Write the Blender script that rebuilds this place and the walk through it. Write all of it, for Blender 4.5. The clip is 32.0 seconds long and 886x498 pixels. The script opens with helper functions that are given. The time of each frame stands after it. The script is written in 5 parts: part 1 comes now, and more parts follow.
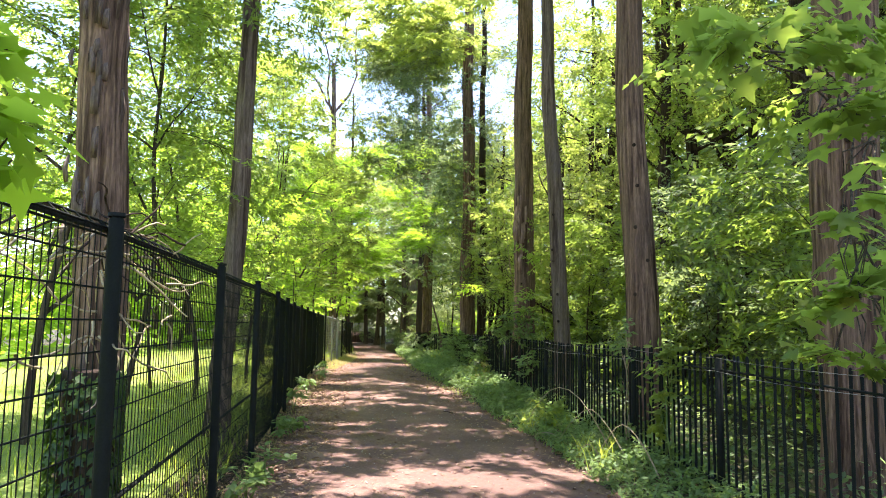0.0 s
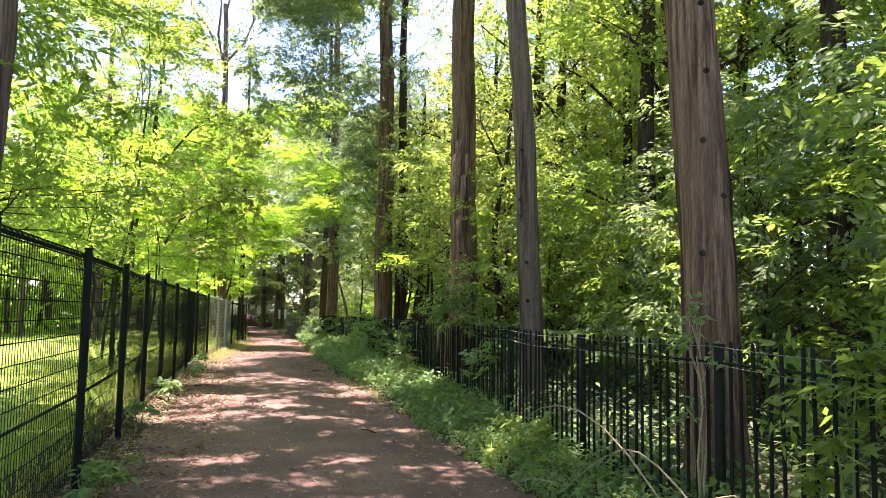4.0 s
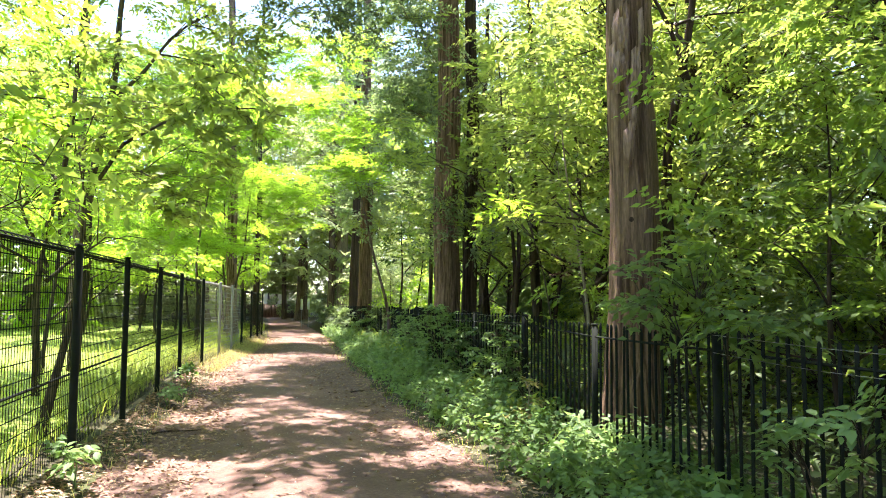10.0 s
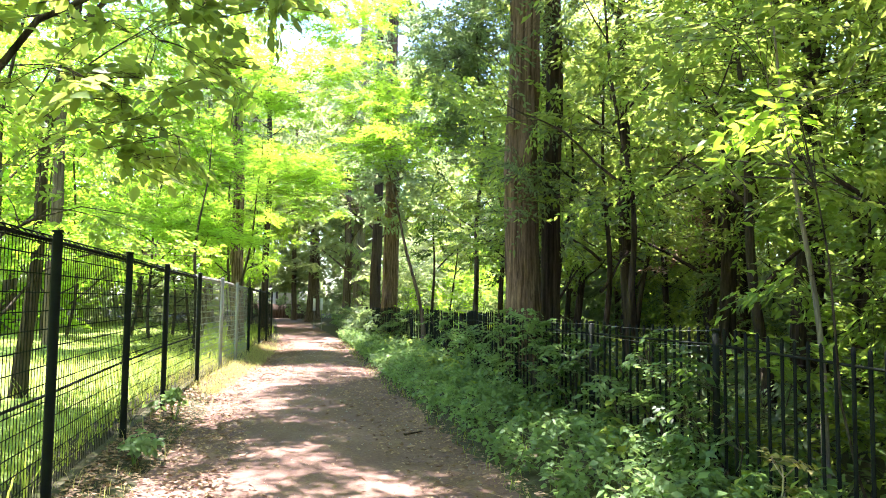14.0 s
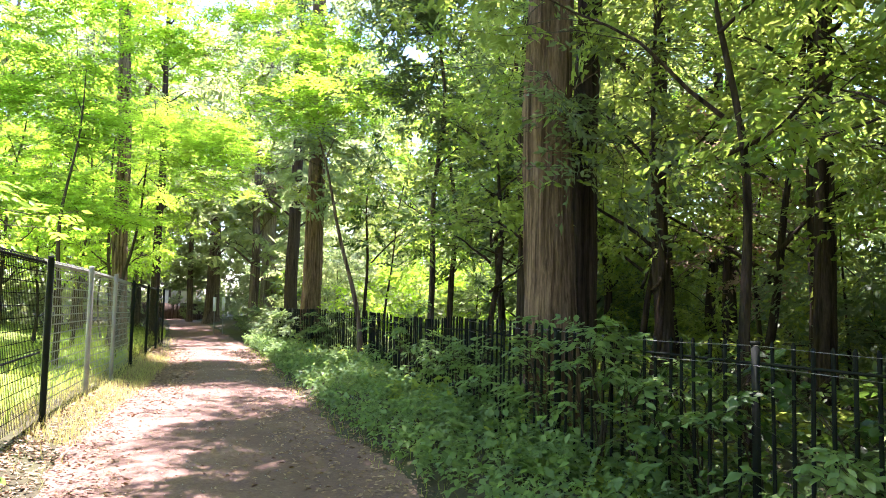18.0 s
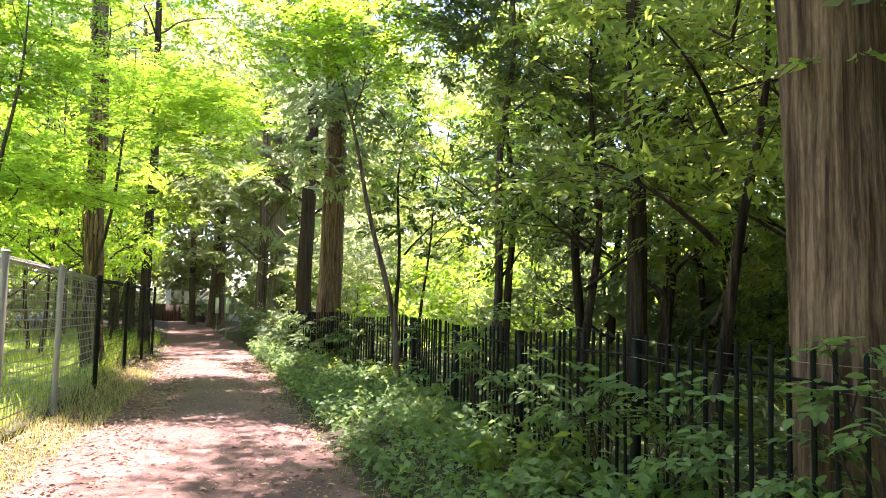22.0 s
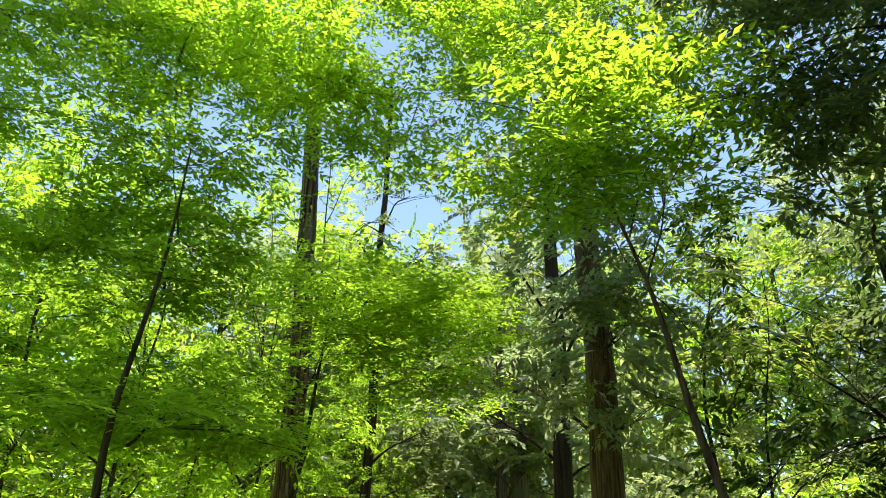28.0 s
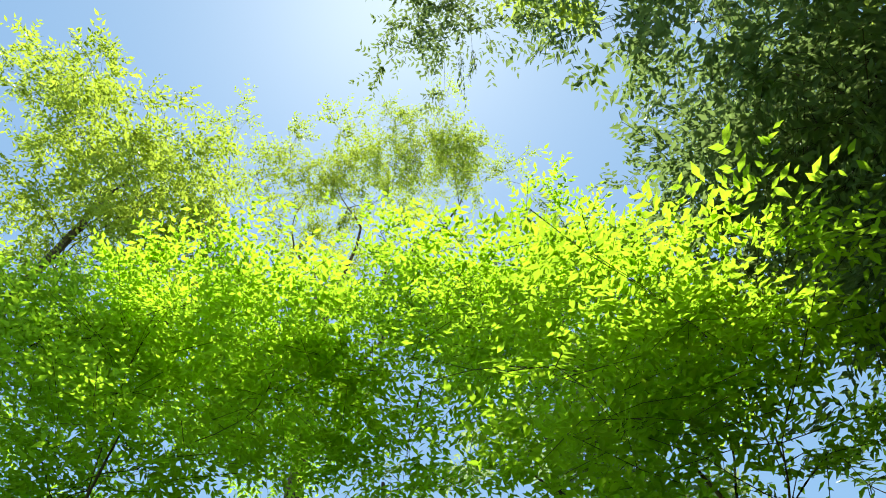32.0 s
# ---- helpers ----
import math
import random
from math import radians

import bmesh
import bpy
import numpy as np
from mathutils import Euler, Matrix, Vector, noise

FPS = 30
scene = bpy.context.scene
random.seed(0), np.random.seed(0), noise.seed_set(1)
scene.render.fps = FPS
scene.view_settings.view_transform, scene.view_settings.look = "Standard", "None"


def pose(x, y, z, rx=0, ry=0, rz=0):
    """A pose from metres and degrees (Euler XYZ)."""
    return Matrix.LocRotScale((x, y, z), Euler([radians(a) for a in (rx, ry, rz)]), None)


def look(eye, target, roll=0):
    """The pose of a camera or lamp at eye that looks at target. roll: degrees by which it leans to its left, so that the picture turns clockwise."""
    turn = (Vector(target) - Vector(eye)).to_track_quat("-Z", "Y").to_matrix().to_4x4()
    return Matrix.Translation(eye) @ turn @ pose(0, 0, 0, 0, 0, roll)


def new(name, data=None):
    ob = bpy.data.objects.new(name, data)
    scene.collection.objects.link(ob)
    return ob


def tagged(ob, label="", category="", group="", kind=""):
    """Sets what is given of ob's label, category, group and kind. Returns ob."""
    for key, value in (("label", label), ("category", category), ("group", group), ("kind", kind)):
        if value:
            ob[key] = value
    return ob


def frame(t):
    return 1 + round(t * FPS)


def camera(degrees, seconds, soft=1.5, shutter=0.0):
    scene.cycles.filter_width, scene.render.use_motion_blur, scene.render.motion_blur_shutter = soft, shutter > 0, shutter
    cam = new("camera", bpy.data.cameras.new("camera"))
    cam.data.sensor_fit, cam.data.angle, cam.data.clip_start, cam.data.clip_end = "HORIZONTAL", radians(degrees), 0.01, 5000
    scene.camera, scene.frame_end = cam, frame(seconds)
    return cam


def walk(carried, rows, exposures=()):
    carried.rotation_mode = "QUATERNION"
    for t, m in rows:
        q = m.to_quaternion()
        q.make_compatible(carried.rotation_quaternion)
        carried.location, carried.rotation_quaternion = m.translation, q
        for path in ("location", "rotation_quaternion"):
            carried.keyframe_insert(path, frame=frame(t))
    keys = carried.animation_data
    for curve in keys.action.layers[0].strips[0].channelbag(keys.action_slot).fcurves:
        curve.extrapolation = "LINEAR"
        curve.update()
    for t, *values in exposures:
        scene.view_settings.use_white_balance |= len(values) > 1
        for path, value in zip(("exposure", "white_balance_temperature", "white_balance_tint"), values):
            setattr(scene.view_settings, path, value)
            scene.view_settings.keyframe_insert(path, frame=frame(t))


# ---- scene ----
cam = camera(63.3, 32.0, 1.0)
METRES, EYE, TILT, LEAN, TURN = 27.0, 1.5, 2.66, 0.0, 0.0
ROWS = [
    (0.0, 0.0, 0.0, 0.0, -0.05, 3.44, -0.75),
    (0.5, -0.0029, 0.0174, -0.0004, -0.52, 3.28, -0.75),
    (1.0, -0.0036, 0.0339, -0.002, -1.72, 3.13, -0.8),
    (1.5, -0.0033, 0.0519, -0.003, -3.41, 2.95, -0.86),
    (2.0, -0.0041, 0.0692, -0.0041, -4.85, 2.72, -0.95),
    (2.5, -0.004, 0.0858, -0.0045, -5.93, 2.55, -0.95),
    (3.0, -0.0041, 0.1037, -0.0051, -6.56, 2.4, -1.02),
    (3.5, -0.0053, 0.1213, -0.0068, -7.15, 2.32, -1.09),
    (4.0, -0.0071, 0.1398, -0.0074, -7.71, 2.22, -1.11),
    (4.5, -0.0073, 0.1585, -0.0081, -8.23, 2.16, -1.16),
    (6.5, -0.0104, 0.2349, -0.0117, -9.51, 1.98, -1.08),
    (7.0, -0.0122, 0.2532, -0.0126, -9.66, 1.95, -1.07),
    (7.5, -0.0142, 0.2718, -0.0135, -9.83, 1.91, -1.02),
    (8.0, -0.0166, 0.2888, -0.0152, -9.92, 1.8, -0.99),
    (8.5, -0.0182, 0.3053, -0.0151, -9.75, 1.66, -0.96),
    (9.0, -0.0198, 0.3224, -0.0162, -8.64, 1.51, -0.84),
    (9.5, -0.0226, 0.3396, -0.0178, -7.02, 1.38, -0.72),
    (10.0, -0.0246, 0.3563, -0.0173, -5.98, 1.23, -0.64),
    (10.5, -0.0242, 0.3727, -0.0175, -5.45, 1.1, -0.65),
    (11.0, -0.0255, 0.3885, -0.018, -5.2, 0.98, -0.68),
    (11.5, -0.0297, 0.4041, -0.0183, -5.19, 0.94, -0.71),
    (12.0, -0.032, 0.4205, -0.0192, -5.2, 0.95, -0.75),
    (12.5, -0.0357, 0.4365, -0.021, -5.23, 1.02, -0.74),
    (13.0, -0.0399, 0.454, -0.0212, -5.2, 1.07, -0.73),
    (13.5, -0.0436, 0.4688, -0.022, -5.2, 1.11, -0.76),
    (14.0, -0.0464, 0.4835, -0.0228, -5.48, 1.21, -0.91),
    (14.5, -0.0492, 0.5006, -0.0231, -6.84, 1.26, -1.13),
    (15.0, -0.0504, 0.5157, -0.0244, -8.34, 1.26, -1.24),
    (15.5, -0.0514, 0.5308, -0.0241, -9.78, 1.27, -1.37),
    (17.5, -0.0618, 0.5972, -0.0288, -12.56, 1.42, -1.75),
    (18.0, -0.064, 0.6113, -0.0296, -13.27, 1.46, -1.85),
    (18.5, -0.0667, 0.6278, -0.0302, -13.88, 1.49, -1.93),
    (19.0, -0.0681, 0.6446, -0.0313, -14.27, 1.49, -1.92),
    (19.5, -0.0686, 0.6606, -0.0319, -14.51, 1.51, -1.94),
    (20.0, -0.0671, 0.6772, -0.0326, -14.64, 1.5, -1.96),
    (20.5, -0.0652, 0.6929, -0.034, -14.64, 1.48, -1.93),
    (21.0, -0.0633, 0.7085, -0.0339, -14.51, 1.5, -1.94),
    (21.5, -0.0623, 0.7249, -0.035, -13.92, 1.47, -1.9),
    (22.0, -0.0636, 0.7412, -0.0361, -12.51, 1.49, -1.84),
    (22.5, -0.0648, 0.7568, -0.0357, -11.45, 1.56, -1.8),
    (23.0, -0.0639, 0.7729, -0.0365, -10.36, 1.68, -1.78),
    (23.5, -0.0629, 0.7885, -0.0371, -8.11, 1.91, -1.77),
    (24.0, -0.0626, 0.8022, -0.0364, -5.18, 2.97, -1.62),
    (24.5, -0.0634, 0.8132, -0.0376, -3.39, 6.72, -1.33),
    (25.0, -0.0644, 0.8273, -0.0382, -1.49, 9.84, -1.39),
    (25.5, -0.0668, 0.8423, -0.0377, 0.91, 11.16, -1.82),
    (27.5, -0.0742, 0.8976, -0.0394, 5.33, 19.32, -1.48),
    (28.0, -0.0746, 0.9085, -0.0395, 5.52, 22.99, -0.93),
    (28.5, -0.0767, 0.919, -0.0397, 5.48, 29.32, -0.36),
    (29.0, -0.0782, 0.9278, -0.0393, 5.52, 35.67, 0.07),
    (29.5, -0.0802, 0.9362, -0.0405, 5.64, 41.55, 0.41),
    (30.0, -0.0833, 0.9464, -0.0414, 5.75, 46.65, 0.76),
    (30.5, -0.086, 0.9566, -0.042, 5.98, 50.3, 0.97),
    (31.0, -0.0873, 0.966, -0.0433, 6.2, 53.35, 1.16),
    (31.5, -0.0885, 0.9782, -0.0439, 6.37, 56.05, 1.38),
    (32.0, -0.0904, 0.99, -0.0457, 6.63, 58.29, 1.61),
]
EXPOSURES = [(0.0, 2.46, 6500, 26), (4.0, 2.54, 6500, 32), (9.0, 2.78, 6400, 25), (13.0, 3.03, 6200, 23), (15.5, 3.16, 6050, 27), (19.0, 2.96, 6100, 36), (23.5, 2.8, 6450, 42), (25.5, 2.06, 6500, 22), (28.0, 1.28, 7000, 7), (30.0, 0.97, 7300, -6), (32.0, 1.05, 7100, -8)]
walk(cam, [(t, pose(0, 0, EYE, TILT, LEAN, TURN) @ pose(METRES * x, METRES * y, METRES * z, 90 + pitch, roll, yaw)) for t, x, y, z, yaw, pitch, roll in ROWS], EXPOSURES)
SUN_STRENGTH, SKY_STRENGTH = 4.6, 0.12

# ---- light ----
world = bpy.data.worlds.new("sky")
scene.world = world
world.use_nodes = True
SUN = Vector((-0.05, 0.15, 0.985)).normalized()
sky = world.node_tree.nodes.new("ShaderNodeTexSky")
sky.sky_type, sky.sun_disc = "NISHITA", False
sky.dust_density, sky.ozone_density = 0.2, 1.9
sky.sun_elevation, sky.sun_rotation = math.asin(SUN.z), math.atan2(SUN.x, SUN.y)
world.node_tree.links.new(sky.outputs[0], world.node_tree.nodes["Background"].inputs[0])
world.node_tree.nodes["Background"].inputs[1].default_value = SKY_STRENGTH
sun = new("sun", bpy.data.lights.new("sun", "SUN"))
sun.data.energy, sun.data.angle, sun.data.color = SUN_STRENGTH, radians(0.5), (1.0, 0.95, 0.86)
sun.matrix_world = look(SUN * 60, (0, 0, 0))

# ---- materials ----


def nodes(name):
    m = bpy.data.materials.new(name)
    m.use_nodes = True
    t = m.node_tree
    t.nodes.remove(t.nodes["Principled BSDF"])
    return m, t, t.nodes["Material Output"]


def add(t, kind, **inputs):
    n = t.nodes.new(kind)
    for k, v in inputs.items():
        key = k.replace("_", " ")
        if isinstance(v, bpy.types.NodeSocket):
            t.links.new(v, n.inputs[key])
        else:
            n.inputs[key].default_value = v
    return n


def ramp(t, fac, stops):
    n = t.nodes.new("ShaderNodeValToRGB")
    t.links.new(fac, n.inputs[0])
    while len(n.color_ramp.elements) < len(stops):
        n.color_ramp.elements.new(0.5)
    for e, (p, c) in zip(n.color_ramp.elements, stops):
        e.position, e.color = p, (*c, 1)
    return n.outputs[0]


def coords(t, scale=(1, 1, 1)):
    g = t.nodes.new("ShaderNodeNewGeometry")
    m = t.nodes.new("ShaderNodeMapping")
    m.inputs["Scale"].default_value = scale
    t.links.new(g.outputs["Position"], m.inputs[0])
    return m.outputs[0]


def mixc(t, fac, a, b, blend="MIX"):
    n = t.nodes.new("ShaderNodeMix")
    n.data_type, n.blend_type = "RGBA", blend
    for key, v in ((0, fac), (6, a), (7, b)):
        if isinstance(v, bpy.types.NodeSocket):
            t.links.new(v, n.inputs[key])
        else:
            n.inputs[key].default_value = v if key == 0 else (*v, 1)
    return n.outputs[2]


def leaf_material(name, dark, light, glow, through_share=0.5, rough=0.45):
    """Leaves: a reflecting face and light that passes through the blade, varied leaf by leaf."""
    m, t, out = nodes(name)
    g = t.nodes.new("ShaderNodeNewGeometry")
    big = add(t, "ShaderNodeTexNoise", Scale=0.55, Detail=2.0)
    t.links.new(g.outputs["Position"], big.inputs["Vector"])
    mixv = t.nodes.new("ShaderNodeMath")
    mixv.operation = "MULTIPLY_ADD"
    t.links.new(g.outputs["Random Per Island"], mixv.inputs[0])
    mixv.inputs[1].default_value = 0.6
    half = t.nodes.new("ShaderNodeMath")
    half.operation = "MULTIPLY"
    half.inputs[1].default_value = 0.5
    t.links.new(big.outputs[0], half.inputs[0])
    t.links.new(half.outputs[0], mixv.inputs[2])
    col = ramp(t, mixv.outputs[0], [(0.15, dark), (0.85, light)])
    glo = ramp(t, mixv.outputs[0], [(0.15, tuple(0.65 * c for c in glow)), (0.85, glow)])
    p = add(t, "ShaderNodeBsdfPrincipled", Base_Color=col, Roughness=rough)
    p.inputs["Specular IOR Level"].default_value = 0.3
    tr = add(t, "ShaderNodeBsdfTranslucent", Color=glo)
    mx = add(t, "ShaderNodeMixShader", Fac=through_share)
    t.links.new(p.outputs[0], mx.inputs[1])
    t.links.new(tr.outputs[0], mx.inputs[2])
    t.links.new(mx.outputs[0], out.inputs[0])
    return m


def surface(name, scale, stops, rough=0.85, bump=0.3, fine=40.0, dist=0.02, metal=0.0, spec=0.3):
    """A mottled surface: coarse and fine noise in the colour, relief from the fine one."""
    m, t, out = nodes(name)
    v = coords(t, scale)
    a = add(t, "ShaderNodeTexNoise", Vector=v, Scale=1.0, Detail=6.0, Roughness=0.62)
    b = add(t, "ShaderNodeTexNoise", Vector=v, Scale=fine, Detail=4.0, Roughness=0.6)
    f = mixc(t, 0.45, a.outputs["Color"], b.outputs["Color"])
    bw = t.nodes.new("ShaderNodeRGBToBW")
    t.links.new(f, bw.inputs[0])
    col = ramp(t, bw.outputs[0], stops)
    bp = add(t, "ShaderNodeBump", Strength=bump, Distance=dist, Height=bw.outputs[0])
    p = add(t, "ShaderNodeBsdfPrincipled", Base_Color=col, Roughness=rough, Metallic=metal, Normal=bp.outputs[0])
    p.inputs["Specular IOR Level"].default_value = spec
    t.links.new(p.outputs[0], out.inputs[0])
    return m


def bark_material(name, dark, light, tint, contrast=1.0):
    """Stringy bark: long furrows between lighter ridges, cross cracks, blotches and fine fibre."""
    m, t, out = nodes(name)
    bend = add(t, "ShaderNodeTexNoise", Vector=coords(t, (1, 1, 0.5)), Scale=3.0, Detail=2.0)
    v = mixc(t, 0.03, coords(t), bend.outputs["Color"], "ADD")
    def stretched(z):
        n = t.nodes.new("ShaderNodeMapping")
        n.inputs["Scale"].default_value = (1, 1, z)
        t.links.new(v, n.inputs[0])
        return n.outputs[0]
    a = add(t, "ShaderNodeTexNoise", Vector=stretched(0.035), Scale=30.0, Detail=6.0, Roughness=0.6)
    f = add(t, "ShaderNodeTexNoise", Vector=stretched(0.05), Scale=14.0, Detail=3.0, Roughness=0.5)
    b = add(t, "ShaderNodeTexNoise", Vector=coords(t, (1, 1, 0.4)), Scale=2.6, Detail=5.0)
    c = add(t, "ShaderNodeTexNoise", Vector=stretched(0.12), Scale=120.0, Detail=3.0)
    mid = tuple(0.5 * (p + q) for p, q in zip(dark, light))
    w = 0.11 / contrast
    col = ramp(t, a.outputs[0], [(max(0.02, 0.46 - w), dark), (0.5, mid), (min(0.98, 0.52 + w), light)])
    blot = ramp(t, b.outputs[0], [(0.42, (0, 0, 0)), (0.66, (0.6, 0.6, 0.6))])
    col = mixc(t, blot, col, tint)
    furrow = ramp(t, f.outputs[0], [(0.36, (0.42, 0.38, 0.36)), (0.46, (1, 1, 1))])
    col = mixc(t, 0.85, col, furrow, "MULTIPLY")
    grain = ramp(t, c.outputs[0], [(0.3, (0.75, 0.75, 0.75)), (0.7, (1.25, 1.25, 1.25))])
    col = mixc(t, 1.0, col, grain, "MULTIPLY")
    bf = add(t, "ShaderNodeBump", Strength=0.9, Distance=0.05, Height=f.outputs[0])
    bp = add(t, "ShaderNodeBump", Strength=0.9, Distance=0.025, Height=a.outputs[0], Normal=bf.outputs[0])
    bq = add(t, "ShaderNodeBump", Strength=0.5, Distance=0.008, Height=c.outputs[0], Normal=bp.outputs[0])
    p = add(t, "ShaderNodeBsdfPrincipled", Base_Color=col, Roughness=0.92, Normal=bq.outputs[0])
    p.inputs["Specular IOR Level"].default_value = 0.1
    t.links.new(p.outputs[0], out.inputs[0])
    return m


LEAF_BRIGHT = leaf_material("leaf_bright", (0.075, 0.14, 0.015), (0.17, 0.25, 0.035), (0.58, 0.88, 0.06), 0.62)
LEAF_MID = leaf_material("leaf_mid", (0.055, 0.11, 0.024), (0.13, 0.20, 0.05), (0.56, 0.68, 0.12), 0.52)
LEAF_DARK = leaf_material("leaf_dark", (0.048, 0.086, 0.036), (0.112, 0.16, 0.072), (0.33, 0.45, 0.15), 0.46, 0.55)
# Leaf colour darkened for shade on the shrub that leans over the railing.
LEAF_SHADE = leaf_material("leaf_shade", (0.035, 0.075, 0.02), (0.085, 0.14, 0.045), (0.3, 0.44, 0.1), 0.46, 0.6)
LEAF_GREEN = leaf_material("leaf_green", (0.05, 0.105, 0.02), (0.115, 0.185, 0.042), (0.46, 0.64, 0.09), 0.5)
LEAF_OLIVE = leaf_material("leaf_olive", (0.11, 0.14, 0.018), (0.20, 0.225, 0.04), (0.6, 0.73, 0.09), 0.56)
NEEDLE = leaf_material("conifer_spray", (0.05, 0.08, 0.038), (0.13, 0.165, 0.085), (0.33, 0.43, 0.14), 0.42, 0.6)
HERB = leaf_material("herb_leaf", (0.075, 0.14, 0.048), (0.175, 0.27, 0.1), (0.36, 0.54, 0.14), 0.42, 0.55)
GRASS = leaf_material("grass_blade", (0.13, 0.20, 0.03), (0.27, 0.35, 0.06), (0.6, 0.72, 0.1), 0.45, 0.6)
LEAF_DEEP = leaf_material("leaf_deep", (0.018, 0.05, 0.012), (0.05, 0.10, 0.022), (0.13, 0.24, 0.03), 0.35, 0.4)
# Distance haze is put into these two colours: paler, greyer foliage.
LEAF_HAZY = leaf_material("leaf_hazy", (0.09, 0.13, 0.05), (0.21, 0.26, 0.12), (0.56, 0.66, 0.24), 0.52)
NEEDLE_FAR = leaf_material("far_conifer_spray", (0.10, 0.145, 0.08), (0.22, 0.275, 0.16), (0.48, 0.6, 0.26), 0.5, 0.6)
STRAW = leaf_material("straw_blade", (0.22, 0.21, 0.06), (0.50, 0.45, 0.20), (0.6, 0.58, 0.15), 0.35, 0.7)
YELLOW_LEAF = leaf_material("yellow_leaf", (0.22, 0.25, 0.05), (0.45, 0.36, 0.16), (0.5, 0.52, 0.10), 0.4)
LITTER = leaf_material("dry_leaf", (0.11, 0.06, 0.035), (0.42, 0.29, 0.19), (0.2, 0.1, 0.04), 0.12, 0.8)
BARK_CEDAR = bark_material("bark_cedar", (0.06, 0.036, 0.025), (0.25, 0.16, 0.11), (0.14, 0.092, 0.065), 1.2)
BARK_GREY = bark_material("bark_grey", (0.075, 0.052, 0.04), (0.20, 0.15, 0.118), (0.14, 0.11, 0.088))
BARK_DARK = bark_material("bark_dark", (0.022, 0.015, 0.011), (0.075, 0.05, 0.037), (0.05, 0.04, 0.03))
BARK_FLAKY = bark_material("bark_flaky", (0.045, 0.026, 0.019), (0.27, 0.19, 0.14), (0.12, 0.08, 0.06), 1.6)
BARK_TWIG = bark_material("bark_twig", (0.035, 0.027, 0.02), (0.11, 0.085, 0.06), (0.08, 0.075, 0.05))
BARK_PALE = bark_material("bark_pale", (0.16, 0.13, 0.10), (0.36, 0.30, 0.23), (0.26, 0.23, 0.18))
SOIL = surface("forest_soil", (1.1, 1.1, 1.1), [(0.3, (0.02, 0.016, 0.010)), (0.5, (0.05, 0.045, 0.022)), (0.66, (0.055, 0.075, 0.02))], 0.95, 0.6, 26.0, 0.04)
PATH = surface("path_earth", (0.9, 0.9, 0.9), [(0.3, (0.066, 0.036, 0.028)), (0.5, (0.135, 0.080, 0.062)), (0.66, (0.26, 0.165, 0.125))], 0.92, 0.8, 34.0, 0.02)
BLACK_STEEL = surface("black_painted_steel", (6, 6, 6), [(0.3, (0.008, 0.010, 0.008)), (0.6, (0.016, 0.019, 0.016)), (0.75, (0.04, 0.034, 0.026))], 0.8, 0.1, 18.0, 0.002, 0.0, 0.08)
GALV = surface("galvanised_steel", (5, 5, 5), [(0.3, (0.17, 0.165, 0.15)), (0.6, (0.27, 0.265, 0.245)), (0.75, (0.2, 0.17, 0.14))], 0.6, 0.1, 16.0, 0.002, 0.1, 0.4)
DRY_STALK = surface("dry_stalk", (8, 8, 2), [(0.3, (0.22, 0.17, 0.10)), (0.7, (0.42, 0.35, 0.22))], 0.8)
LAWN = surface("lawn_turf", (1.4, 1.4, 1.4), [(0.3, (0.09, 0.14, 0.025)), (0.5, (0.17, 0.235, 0.045)), (0.7, (0.27, 0.31, 0.075))], 0.95, 0.8, 30.0, 0.04)
BARK_PINK = bark_material("bark_pink", (0.15, 0.09, 0.07), (0.34, 0.23, 0.18), (0.27, 0.18, 0.14))
WHITE_PAINT = surface("white_paint", (3, 3, 3), [(0.3, (0.66, 0.66, 0.64)), (0.7, (0.82, 0.82, 0.80))], 0.6, 0.05)
STONE = surface("grit", (4, 4, 4), [(0.3, (0.22, 0.19, 0.17)), (0.7, (0.48, 0.44, 0.40))], 0.9)

# ---- mesh helpers ----
rng = np.random.default_rng(7)


def mesh_of(name, verts, faces, mat, smooth=False):
    """A mesh from an array of places and an array of faces, all with the same number of corners."""
    me = bpy.data.meshes.new(name)
    verts, faces = np.asarray(verts, dtype=np.float32), np.asarray(faces, dtype=np.int32)
    k = faces.shape[1]
    me.vertices.add(len(verts))
    me.vertices.foreach_set("co", verts.ravel())
    me.loops.add(faces.size)
    me.loops.foreach_set("vertex_index", faces.ravel())
    me.polygons.add(len(faces))
    me.polygons.foreach_set("loop_start", np.arange(0, faces.size, k, dtype=np.int32))
    me.polygons.foreach_set("loop_total", np.full(len(faces), k, dtype=np.int32))
    if smooth:
        me.polygons.foreach_set("use_smooth", np.ones(len(faces), dtype=bool))
    me.update(calc_edges=True)
    me.materials.append(mat)
    return me


def part(name, me, parent, label="", kind=""):
    ob = new(name, me)
    ob.parent = parent
    return tagged(ob, label, kind=kind)


def thing(name, label, category, group="", at=(0, 0, 0)):
    ob = new(name)
    ob.location = at
    return tagged(ob, label, category, group)


def unit(v):
    return v / np.maximum(np.linalg.norm(v, axis=-1, keepdims=True), 1e-9)


